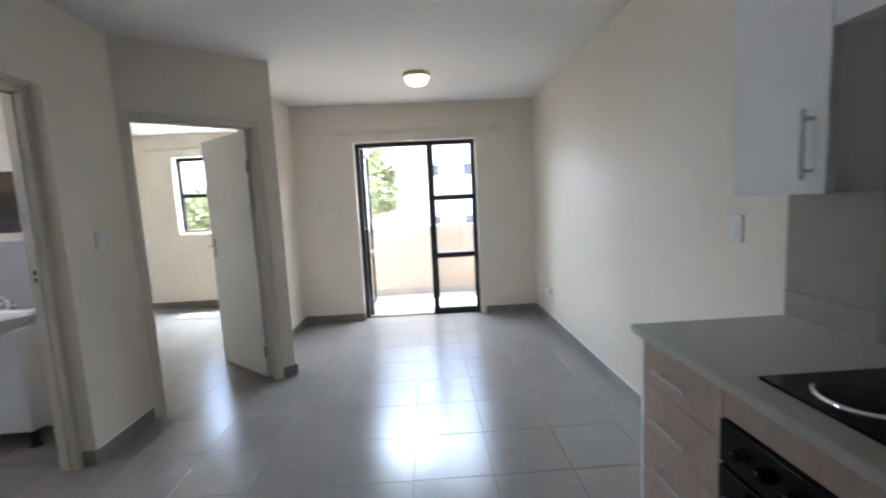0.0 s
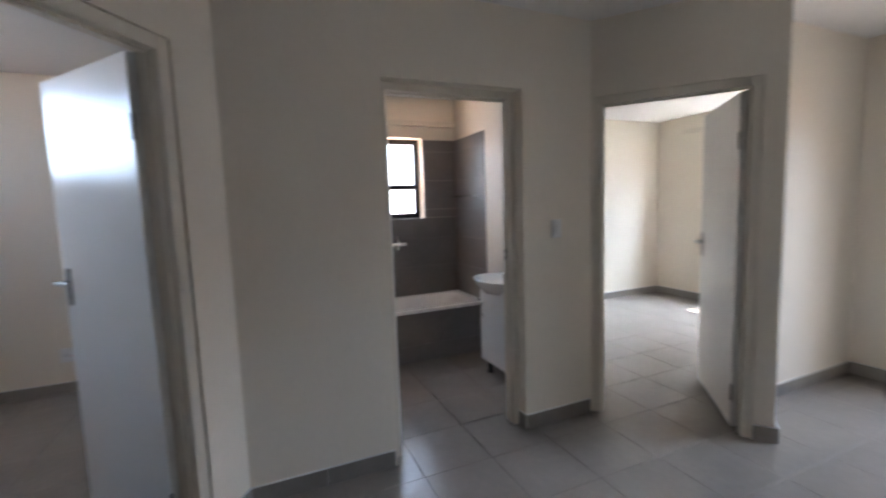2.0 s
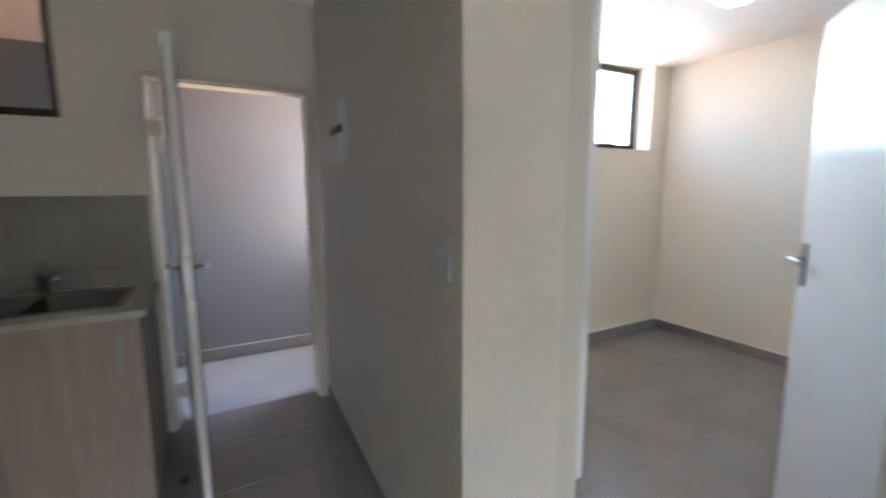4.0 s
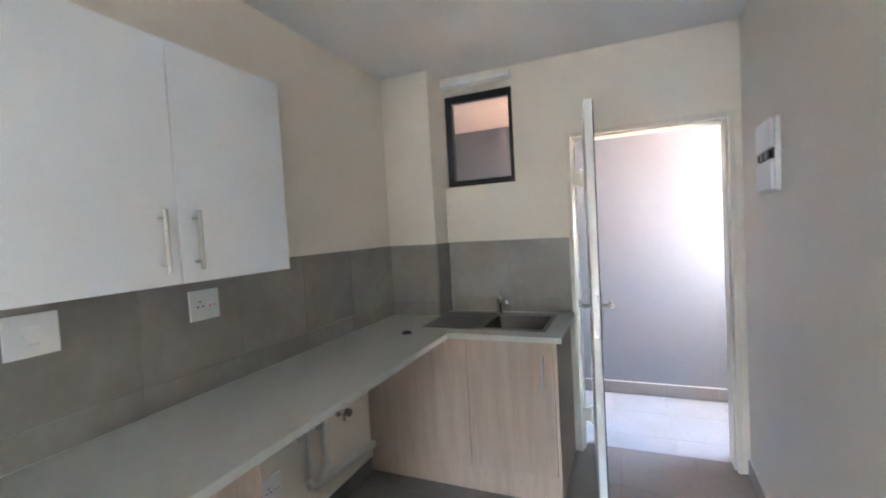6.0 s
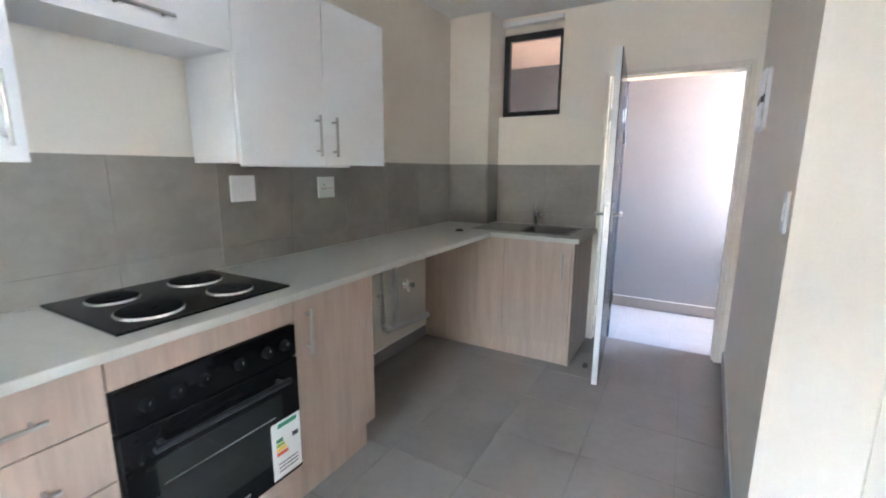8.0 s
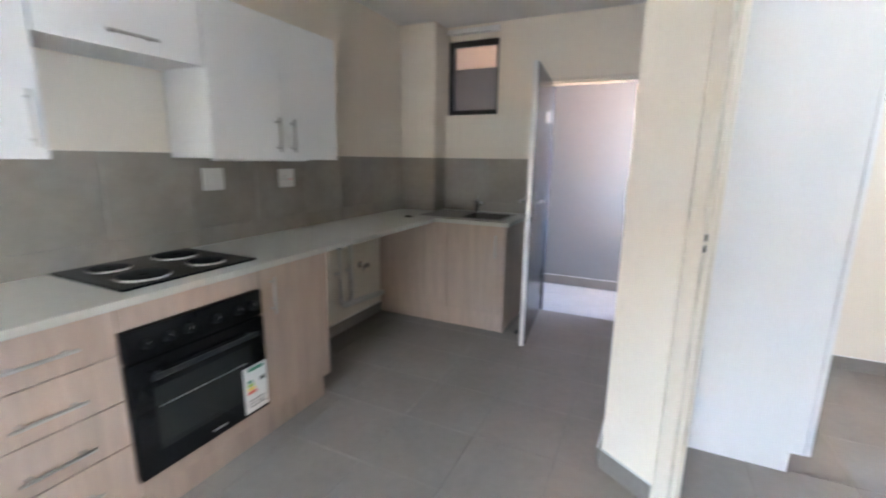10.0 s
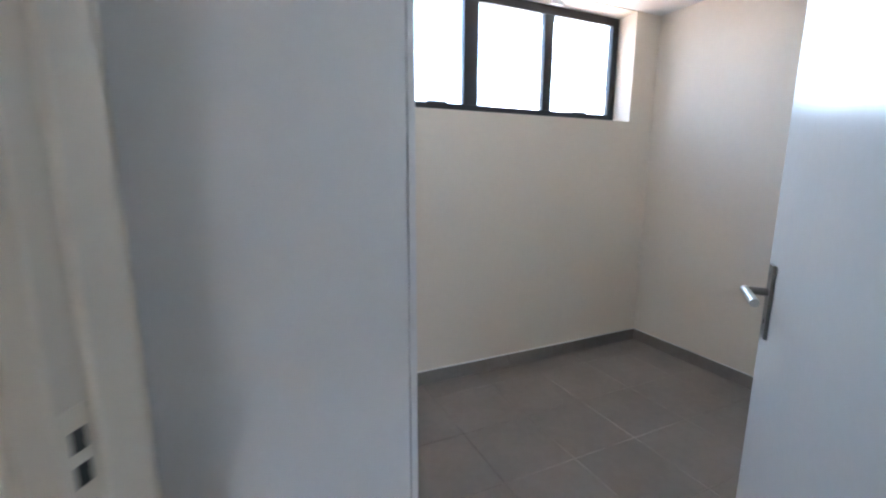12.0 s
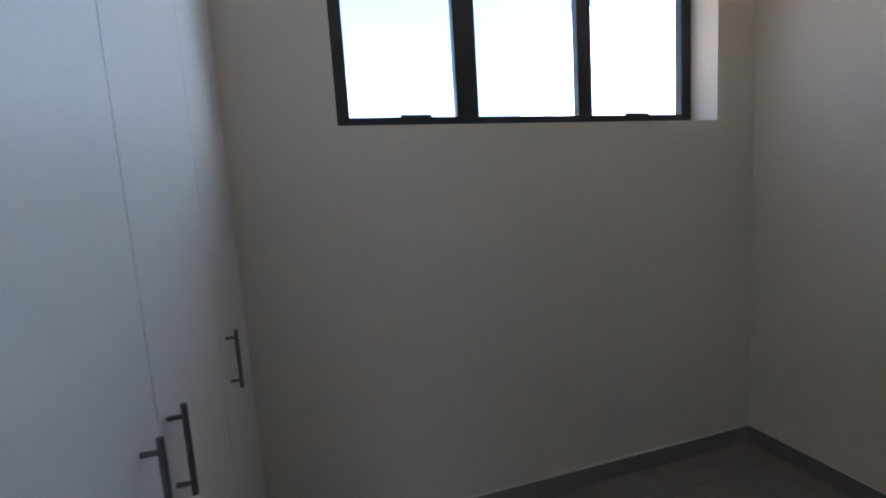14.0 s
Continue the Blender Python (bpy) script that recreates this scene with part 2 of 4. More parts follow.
def slab(xs, ys, keep, z0, z1, bevel=0.0):
    """A plate of the cells that keep(x, y) accepts, from z0 to z1."""
    bm = bmesh.new()
    xs, ys = sorted(set(xs)), sorted(set(ys))
    grid = {}
    faces = []
    for i in range(len(xs) - 1):
        for j in range(len(ys) - 1):
            if keep((xs[i] + xs[i + 1]) / 2, (ys[j] + ys[j + 1]) / 2):
                vs = []
                for a, b in ((i, j), (i + 1, j), (i + 1, j + 1), (i, j + 1)):
                    if (a, b) not in grid:
                        grid[a, b] = bm.verts.new((xs[a], ys[b], z0))
                    vs.append(grid[a, b])
                faces.append(bm.faces.new(vs))
    r = bmesh.ops.extrude_face_region(bm, geom=faces)
    for v in r["geom"]:
        if isinstance(v, bmesh.types.BMVert):
            v.co.z = z1
    bmesh.ops.recalc_face_normals(bm, faces=bm.faces)
    if bevel:
        es = [e for e in bm.edges if len(e.link_faces) == 2 and e.calc_face_angle() > 0.5 and e.verts[0].co.z == z1 and e.verts[1].co.z == z1]
        bmesh.ops.bevel(bm, geom=es, offset=bevel, segments=2, affect="EDGES", profile=0.5)
    return bm


def wall(name, p0, p1, thick, z0, z1, openings, label, material=None):
    """A wall whose seen face runs from p0 to p1; its body lies on the left of that way. Openings: (s0, s1, low, high)."""
    p0, p1 = Vector((*p0, 0)), Vector((*p1, 0))
    ln = (p1 - p0).length
    xs, ys = [0, ln], [z0, z1]
    for s0, s1, a, b in openings:
        xs += [s0, s1]
        ys += [a, b]
    bm = slab(xs, ys, lambda s, z: not any(s0 < s < s1 and a < z < b for s0, s1, a, b in openings), 0, thick)
    d = (p1 - p0).normalized()
    n = Vector((-d.y, d.x, 0))
    for v in bm.verts:
        s, z, t = v.co
        v.co = p0 + d * s + n * t + Vector((0, 0, z))
    return struct(name, bm, material or PAINT, label)


def bar_handle(parent, a, b, out, material=STEEL, r=0.006, stand=0.03, label="brushed steel bar handle"):
    """A bar handle from a to b, held off by two posts along out."""
    a, b, out = Vector(a), Vector(b), Vector(out)
    bm = rod(a + out * stand, b + out * stand, r)
    for t in (0.13, 0.87):
        p = a.lerp(b, t)
        rod(p, p + out * stand, r * 0.8, bm)
    return part("handle", bm, material, parent, label, smooth=True)


# ---------- plan ----------
H = 2.55
E_X, N_Y, S_Y = 1.585, 5.535, -1.58
BATH_X = -1.68
A, B = Vector((-1.68, 3.30)), Vector((-0.905, 3.947))
C, D = Vector((-1.68, 1.175)), Vector((-0.477, 0.331))
S_END = Vector((-0.548, -1.58))
AB, CD = (B - A).normalized(), (D - C).normalized()

wall("wall_east", (E_X, N_Y + 0.2), (E_X, S_Y - 0.2), 0.2, -0.1, H, [], "cream painted plaster wall behind the kitchen")
wall("wall_north", (-1.25, N_Y), (E_X, N_Y), 0.2, -0.1, H, [(0.712, 2.145, -0.02, 2.125)], "cream painted wall with the balcony door opening")
wall("wall_south", (E_X, S_Y), (-0.56, S_Y), 0.2, -0.1, H, [(0.345, 0.86, 1.79, 2.53), (1.22, 2.075, -0.02, 2.035)], "cream painted wall with entrance and high window")
wall("wall_entrance_side", D, S_END, -0.11, -0.1, H, [], "cream painted wall beside the entrance door")
wall("wall_bathroom_east", A, C, -0.17, -0.1, H, [(3.30 - 2.78, 3.30 - 1.925, -0.02, 2.10)], "cream painted wall with the bathroom doorway")
wall("wall_bedroom_oblique", A, B, 0.11, -0.1, H, [(0.012, 0.902, -0.02, 2.085)], "cream painted angled wall with a bedroom doorway")
wall("wall_bedroom_2_oblique", C, D, -0.11, -0.1, H, [(0.235, 1.212, -0.02, 2.11)], "cream painted angled wall with a bedroom doorway")
RET = Vector((-1.25, 4.38))
wall("wall_return", RET, B, -0.11, -0.1, H, [], "short cream painted return wall")
wall("wall_living_west", (-1.25, 7.1), (-1.25, 4.36), -0.11, -0.1, H, [], "cream painted wall between living room and bedroom")
wall("wall_bathroom_north", (-1.69, 3.30), (-4.3, 3.30), -0.11, -0.1, H, [], "cream painted bathroom wall behind the basin")
wall("wall_bathroom_west", (-3.75, 3.30), (-3.75, 1.5), -0.2, -0.1, H, [(0.37, 1.0, 1.31, 2.14)], "bathroom wall with a black framed window")
wall("wall_bathroom_south", (-1.69, 1.6), (-3.95, 1.6), 0.11, -0.1, H, [], "cream painted wall between bathroom and bedroom")
wall("wall_bedroom_1_west", (-4.19, 7.1), (-4.19, 3.4), -0.15, -0.1, H, [], "cream painted bedroom wall")
wall("wall_bedroom_1_north", (-4.3, 6.89), (-1.36, 6.89), 0.2, -0.1, H, [(0.92, 2.12, 1.1, 2.22)], "cream painted bedroom wall with a window")
wall("wall_bedroom_2_west", (-3.86, 1.6), (-3.86, -1.7), -0.15, -0.1, H, [], "cream painted bedroom wall")
wall("wall_bedroom_2_south", (-0.6, -1.45), (-4.01, -1.45), 0.2, -0.1, H, [(1.14, 3.015, 1.777, 2.545)], "cream painted bedroom wall under the high window")
struct("wall_bedroom_2_return", box(-0.715, -0.575, -0.010, 0.335, -0.05, H - 0.002), PAINT, "cream painted return wall beside the wardrobe")
struct("kitchen_column", box(1.232, E_X - 0.002, S_Y + 0.002, -1.355, -0.05, H - 0.002), PAINT, "cream painted corner pier in the kitchen")

struct("ceiling", slab([-4.4, -1.3, 1.8], [-1.8, 5.74, 7.12], lambda x, y: y < 5.74 or x < -1.3, H, H + 0.14), CEIL, "white painted flat ceiling", "ceiling")
struct("balcony_soffit", box(-1.3, 1.8, 5.742, 7.12, H + 0.01, H + 0.14), BEIGE_WALL, "plastered balcony slab overhead", "ceiling")

# ---------- floor ----------
floor = struct("floor", slab([-4.3, -1.3, 1.7], [-1.7, 5.7, 7.0], lambda x, y: y < 5.7 or x < -1.3, -0.16, -0.004), GROUT, "grey porcelain tiled floor with thin joints", "floor")
T = 0.41


def tile_mesh(w, d, h=0.008, c=0.0015):
    bm = bmesh.new()
    lo = [bm.verts.new((x, y, -h)) for x, y in ((0, 0), (w, 0), (w, d), (0, d))]
    mi = [bm.verts.new((x, y, -c)) for x, y in ((0, 0), (w, 0), (w, d), (0, d))]
    hi = [bm.verts.new((x, y, 0)) for x, y in ((c, c), (w - c, c), (w - c, d - c), (c, d - c))]
    for u, v in ((lo, mi), (mi, hi)):
        for k in range(4):
            bm.faces.new((u[k], u[(k + 1) % 4], v[(k + 1) % 4], v[k]))
    bm.faces.new(hi)
    return bm


TILES = {}


def lay_tiles(parent, x0, x1, y0, y1, ox, oy, sx, sy, place, material, joint=0.0018, name="tile"):
    """Tiles of sx by sy on a grid through (ox, oy), trimmed to the rectangle; place(x, y) gives each one's pose."""
    i0, i1 = math.floor((x0 - ox) / sx), math.ceil((x1 - ox) / sx)
    j0, j1 = math.floor((y0 - oy) / sy), math.ceil((y1 - oy) / sy)
    for i in range(i0, i1):
        for j in range(j0, j1):
            a, b = max(x0, ox + i * sx + joint / 2), min(x1, ox + (i + 1) * sx - joint / 2)
            c, d = max(y0, oy + j * sy + joint / 2), min(y1, oy + (j + 1) * sy - joint / 2)
            if b - a < 0.01 or d - c < 0.01:
                continue
            key = (round(b - a, 3), round(d - c, 3), material.name)
            if key not in TILES:
                bm = tile_mesh(b - a, d - c)
                me = bpy.data.meshes.new(name)
                bm.to_mesh(me)
                bm.free()
                me.materials.append(material)
                TILES[key] = me
            t = new(name, TILES[key])
            t.matrix_basis = place(a, c)
            t.parent = parent


# ---------- doors, frames ----------
def door_frame(name, m, width, height, wall_t, label, strike=None, strike_y=None, w=0.05):
    """A pressed-steel frame. Local x along the wall, y into the wall, z up; origin at the left foot of the opening."""
    th = thing(name, m, label, "door frame", kind="structure")
    for s, n in ((-1, "jamb"), (1, "jamb")):
        x = 0 if s < 0 else width
        bm = box(min(x - s * 0.003, x + s * w), max(x - s * 0.003, x + s * w), -0.008, wall_t + 0.008, 0, height + w, 0.003)
        a, b = (0.0, 0.014) if s < 0 else (width - 0.014, width)
        box(a, b, 0.03, wall_t - 0.045, 0, height, 0.002, bm)
        part(n, bm, TRIM, th)
    bm = box(0.0035, width - 0.0035, -0.0075, wall_t + 0.0075, height - 0.003, height + w - 0.0005, 0.003)
    box(0.014, width - 0.014, 0.03, wall_t - 0.045, height - 0.014, height, 0.002, bm)
    part("head", bm, TRIM, th)
    if strike is not None:
        sy = wall_t - 0.026 if strike_y is None else strike_y
        bm = box(strike - 0.002, strike + 0.002, sy - 0.014, sy + 0.014, 1.055, 1.165)
        st = part("strike_plate", bm, TRIM, th, "painted strike plate with two dark slots")
        bm = box(strike - 0.003, strike + 0.003, sy - 0.008, sy + 0.008, 1.115, 1.14)
        box(strike - 0.003, strike + 0.003, sy - 0.008, sy + 0.008, 1.075, 1.10, bm=bm)
        part("slot", bm, INK_BLACK, st)
    return th


def lever(parent, x, y, z, out, along, material=DARK_STEEL):
    """A lever handle on a long backplate, on the face of a leaf."""
    hnd = part("handle", box(x - 0.019, x + 0.019, min(y, y + out * 0.007), max(y, y + out * 0.007), z - 0.11, z + 0.065, 0.002), material, parent, "dark steel lever handle on a long backplate")
    bm = rod((x, y, z), (x, y + out * 0.055, z), 0.009)
    part("spindle", bm, material, hnd, smooth=True)
    bm = rod((x - along * 0.008, y + out * 0.05, z), (x + along * 0.115, y + out * 0.05, z), 0.0095)
    part("lever", bm, STEEL, hnd, "brushed steel lever", smooth=True)
    for zz in (z - 0.095, z + 0.052):
        part("screw", rod((x, y + out * 0.0065, zz), (x, y + out * 0.0085, zz), 0.004), STEEL, hnd)
    bm = rod((x, y + out * 0.0066, z - 0.07), (x, y + out * 0.0076, z - 0.07), 0.006)
    part("keyhole", bm, INK_BLACK, hnd)


def door_leaf(name, hinge, free, height, label, two_tone=None, lock=1.09, thick=0.04):
    """A flush leaf from its hinge line to its free edge. Local x runs along it."""
    h, f = Vector((*hinge, 0)), Vector((*free, 0))
    d = f - h
    w = d.length
    m = pose(h.x, h.y, 0.008, 0, 0, math.degrees(math.atan2(d.y, d.x)))
    th = thing(name, m, label, "door")
    t = thick / 2
    if two_tone:
        part("leaf", box(0, w, -t, t - 0.006, 0, height, 0.002), WHITE_DOOR, th)
        part("outer_face", box(0.004, w - 0.003, t - 0.006, t, 0.004, height - 0.004, 0.001), two_tone, th, "dark charcoal glossy painted face")
    else:
        part("leaf", box(0, w, -t, t, 0, height, 0.002), WHITE_DOOR, th)
    lever(th, w - 0.055, t, lock, 1, -1)
    lever(th, w - 0.055, -t, lock, -1, -1)
    part("lock_edge", box(w - 0.001, w + 0.0015, -0.011, 0.011, lock - 0.14, lock + 0.06), STEEL, th, "steel lock faceplate")
    part("latch", box(w, w + 0.008, -0.007, 0.007, lock - 0.012, lock + 0.012), STEEL, th)
    for z in (0.22, height - 0.28):
        part("hinge", rod((-0.006, t + 0.002, z - 0.05), (-0.006, t + 0.002, z + 0.05), 0.008), DARK_STEEL, th, smooth=True)
    return th


def frame_pose(p, d):
    return pose(p.x, p.y, 0, 0, 0, math.degrees(math.atan2(d.y, d.x)))


# bathroom
door_frame("door_frame_bathroom", pose(BATH_X - 0.085, 1.965, 0, 0, 0, 90), 0.775, 2.06, 0.085, "cream enamelled steel frame round the bathroom doorway", strike=0.773, w=0.04)
door_leaf("bathroom_door", (-1.87, 1.988), (-2.6, 1.995), 2.03, "white flush bathroom door standing open")
# bedroom 1
N1 = Vector((-AB.y, AB.x))
door_frame("door_frame_bedroom", frame_pose(A + AB * 0.062 + N1 * 0.018, AB), 0.79, 2.035, 0.092, "cream enamelled steel frame of the angled doorway")
h1 = A + AB * 0.832 + N1 * 0.118
door_leaf("bedroom_door", h1, h1 + (Vector((-1.72, 4.445)) - h1).normalized() * 0.772, 2.02, "white flush bedroom door standing open with lever handle")
# bedroom 2
N2 = Vector((CD.y, -CD.x))
door_frame("door_frame_bedroom_2", frame_pose(C + CD * 1.162 + N2 * 0.022, -CD), 0.877, 2.06, 0.09, "cream enamelled steel frame of the angled doorway", strike=0.004, strike_y=0.012)
h2 = C + CD * 0.302 + N2 * 0.118
door_leaf("bedroom_2_door", h2, h2 + (Vector((-2.07, 0.452)) - h2).normalized() * 0.73, 2.045, "white gloss bedroom door standing open, reflecting the window", lock=1.128)
# entrance
door_frame("door_frame_entrance", pose(0.365, S_Y, 0, 0, 0, 180), 0.855, 2.035, 0.2, "pale enamelled steel frame of the entrance", w=0.026)
ed = door_leaf("entrance_door", (0.272, -1.605), (0.194, -0.775), 2.03, "open entrance door, white edge and dark charcoal outer face", two_tone=NAVY)
part("sticker", box(0.20, 0.245, 0.0202, 0.0212, 1.68, 1.76), PAPER, ed, "small pale sticker")
for z in (0.23, 1.76):
    hp = part("hinge_plate", box(-0.010, -0.003, -0.092, -0.019, z - 0.045, z + 0.045, 0.001), TRIM, ed, "painted steel hinge plate")
    part("hinge_pin", rod((-0.0065, -0.03, z - 0.06), (-0.0065, -0.03, z + 0.06), 0.009), TRIM, hp, smooth=True)


gate = thing("security_gate_frame", pose(0, 0, 0), "black steel security gate post standing at the entrance jamb", "gate frame")
part("post", box(0.255, 0.290, -1.775, -1.735, -0.018, 2.03, 0.004), NAVY, gate)
part("cover_strip", box(0.262, 0.268, -1.734, -1.64, 0.002, 2.03, 0.002), NAVY, gate)
for z in (0.35, 1.6):
    part("gate_hinge", rod((0.249, -1.70, z - 0.045), (0.249, -1.70, z + 0.045), 0.011), BLACK_AL, gate, smooth=True)


# ---------- windows ----------
def window(name, m, w, h, cols, rows, label, bar=0.045, glass=None, depth=0.05, mullions=()):
    """An aluminium window in local x, z with its face to -y; cols and rows list the bar centres."""
    th = thing(name, m, label, "window", kind="structure")
    for n, b in (("frame_stile", (0, bar, 0, h)), ("frame_stile", (w - bar, w, 0, h)), ("frame_rail", (bar, w - bar, 0, bar)), ("frame_rail", (bar, w - bar, h - bar, h))):
        part(n, box(b[0], b[1], 0, depth, b[2], b[3], 0.003), BLACK_AL, th)
    cx = [bar / 2] + list(cols) + [w - bar / 2]
    mw = dict(mullions)
    for c in cols:
        q = mw.get(c, bar) / 2
        part("mullion", box(c - q, c + q, 0.001, depth - 0.001, bar, h - bar, 0.003), BLACK_AL, th)
    for i in range(len(cx) - 1):
        rz = [bar / 2] + list(rows) + [h - bar / 2]
        for r in rows:
            part("transom", box(cx[i] + bar / 2, cx[i + 1] - bar / 2, 0.002, depth - 0.002, r - bar / 2, r + bar / 2, 0.003), BLACK_AL, th)
        for j in range(len(rz) - 1):
            g = part("pane", box(cx[i] + bar / 2 - 0.004, cx[i + 1] - bar / 2 + 0.004, depth * 0.45, depth * 0.45 + 0.006, rz[j] + bar / 2 - 0.004, rz[j + 1] - bar / 2 + 0.004), glass or GLASS, th)
            g.visible_shadow = False
    return th


# high kitchen window
window("window_kitchen", pose(1.235, -1.66, 1.79, 0, 0, 180), 0.515, 0.655, [], [], "small black aluminium framed window above the sink", bar=0.05, glass=FROST)
struct("lintel_kitchen", box(0.722, 1.231, -1.72, -1.655, 2.447, 2.529), PAINT, "painted strip over the kitchen window")
bl = thing("blind_rail", pose(0.98, -1.60, 2.508), "slim white blind rail over the kitchen window", "rail")
part("rail", box(-0.25, 0.245, -0.04, 0.03, -0.018, 0.018, 0.004), PLASTIC, bl)
# bedroom 2, three lights
w2 = window("window_bedroom_2", pose(-1.742, -1.61, 1.779, 0, 0, 180), 1.872, 0.763, [0.60, 1.222], [], "wide high black aluminium window with three panes", bar=0.06, mullions=((0.60, 0.105), (1.222, 0.078)))
for x in (0.35, 1.52):
    part("stay", box(x - 0.07, x + 0.07, -0.012, 0.0, 0.055, 0.068, 0.003), BLACK_AL, w2)
for x, y in ((-2.55, -1.53), (-2.95, -1.53)):
    cl = thing("rail_bracket", pose(x, y, 2.527), "small white rail bracket above the window", "bracket", group="window rail brackets")
    part("plate", box(-0.05, 0.05, -0.012, 0.012, -0.012, 0.016, 0.003), PLASTIC, cl)
# bathroom
window("window_bathroom", pose(-3.87, 2.30, 1.31, 0, 0, 90), 0.63, 0.83, [], [0.33], "black aluminium bathroom window with a transom", bar=0.055)
# bedroom 1
window("window_bedroom_1", pose(-3.38, 6.99, 1.1), 1.2, 1.12, [0.6], [0.56], "black aluminium bedroom window", bar=0.055)


def sill(name, x0, x1, y0, y1, z):
    struct(name, box(x0, x1, y0, y1, z - 0.004, z + 0.004, 0.002), PAINT, "narrow painted window sill", "sill")


sill("window_sill_bedroom_1", -3.379, -2.181, 6.86, 6.99, 1.1005)

# balcony door
bd = thing("door_balcony", pose(-0.535, 5.625, 0), "black aluminium balcony door, one leaf swung open outwards", "door", kind="structure")
BW, BH = 1.425, 2.12
FR = 0.05
for n, b in (("frame_stile", (0, FR, 0, BH)), ("frame_stile", (BW - FR, BW, 0, BH)), ("frame_rail", (FR, BW - FR, BH - FR, BH)), ("mullion", (0.845, 0.925, 0, BH - FR))):
    part(n, box(b[0], b[1], 0, 0.06, b[2], b[3], 0.003), BLACK_AL, bd)
part("threshold", box(FR, 0.845, 0.005, 0.055, 0, 0.018, 0.003), DARK_STEEL, bd, "grey metal threshold strip")
part("frame_rail", box(0.925, BW - FR, 0.001, 0.059, 0, 0.07, 0.003), BLACK_AL, bd)
for z in (0.735, 1.44):
    part("transom", box(0.925, BW - FR, 0.002, 0.058, z - 0.032, z + 0.032, 0.003), BLACK_AL, bd)
for a, b in ((0.07, 0.703), (0.767, 1.408), (1.472, BH - FR)):
    g = part("pane", box(0.92, BW - FR + 0.005, 0.027, 0.033, a - 0.004, b + 0.004), GLASS, bd)
    g.visible_shadow = False
lf = thing("balcony_door_leaf", pose(-0.465, 5.69, 0.02, 0, 0, 93), "black aluminium glazed door leaf swung open onto the balcony", "door")
LW, LH = 0.76, 2.05
for n, b in (("stile", (0, 0.055, 0, LH)), ("stile", (LW - 0.055, LW, 0, LH)), ("rail", (0.055, LW - 0.055, 0, 0.075)), ("rail", (0.055, LW - 0.055, LH - 0.055, LH)), ("transom", (0.055, LW - 0.055, 0.70, 0.76))):
    part(n, box(b[0], b[1], -0.02, 0.02, b[2], b[3], 0.003), BLACK_AL, lf)
for a, b in ((0.075, 0.70), (0.76, LH - 0.055)):
    g = part("pane", box(0.05, LW - 0.05, -0.003, 0.003, a - 0.004, b + 0.004), GLASS, lf)
    g.visible_shadow = False
hd = part("handle", box(LW - 0.045, LW - 0.015, -0.03, -0.02, 0.93, 1.11, 0.003), DARK_STEEL, lf, "steel lever handle")
part("lever", rod((LW - 0.03, -0.06, 1.03), (LW - 0.15, -0.06, 1.03), 0.009), STEEL, hd, smooth=True)
part("spindle", rod((LW - 0.03, -0.03, 1.03), (LW - 0.03, -0.066, 1.03), 0.008), STEEL, hd, smooth=True)
for z in (0.3, 1.75):
    part("hinge", rod((-0.008, -0.01, z - 0.05), (-0.008, -0.01, z + 0.05), 0.009), BLACK_AL, lf)


# pelmet battens above the openings
def batten(m, ln, label):
    th = thing("curtain_batten", m, label, "curtain batten")
    part("board", box(0, ln, -0.042, 0, -0.027, 0.027, 0.004), TRIM, th)


batten(pose(-0.76, N_Y, 2.245), 1.98, "painted wooden curtain batten over the balcony door")
batten(pose(-3.75, 1.9, 2.28, 0, 0, 90), 1.4, "painted curtain batten over the bathroom window")
batten(pose(-3.75, 6.89, 2.34), 1.9, "painted curtain batten over the bedroom window")


# ---------- ceiling lamps ----------
def ceiling_lamp(x, y, r):
    th = thing("ceiling_lamp", pose(x, y, H), "round ceiling lamp with lit opal glass bowl", "ceiling lamp", group="ceiling lamps")
    part("base_ring", lathe([(0, 0), (r, 0), (r * 1.02, -0.012), (r, -0.03), (r * 0.93, -0.036), (r * 0.9, -0.036)]), mat_ring, th, "cream metal ring", smooth=True)
    part("bowl", lathe([(r * 0.9, -0.034), (r * 0.86, -0.055), (r * 0.68, -0.085), (r * 0.4, -0.104), (r * 0.12, -0.11), (0, -0.11)]), LAMP_GLASS, th, "lit opal glass bowl", smooth=True)
    part("finial", lathe([(0.012, -0.109), (0.012, -0.116), (0.005, -0.124), (0, -0.125)], seg=12), STEEL, th, smooth=True)


mat_ring = mat("lamp_ring", (0.70, 0.60, 0.42), 0.35, var=0.03)
ceiling_lamp(0.25, 4.42, 0.125)
ceiling_lamp(-2.58, -0.19, 0.135)


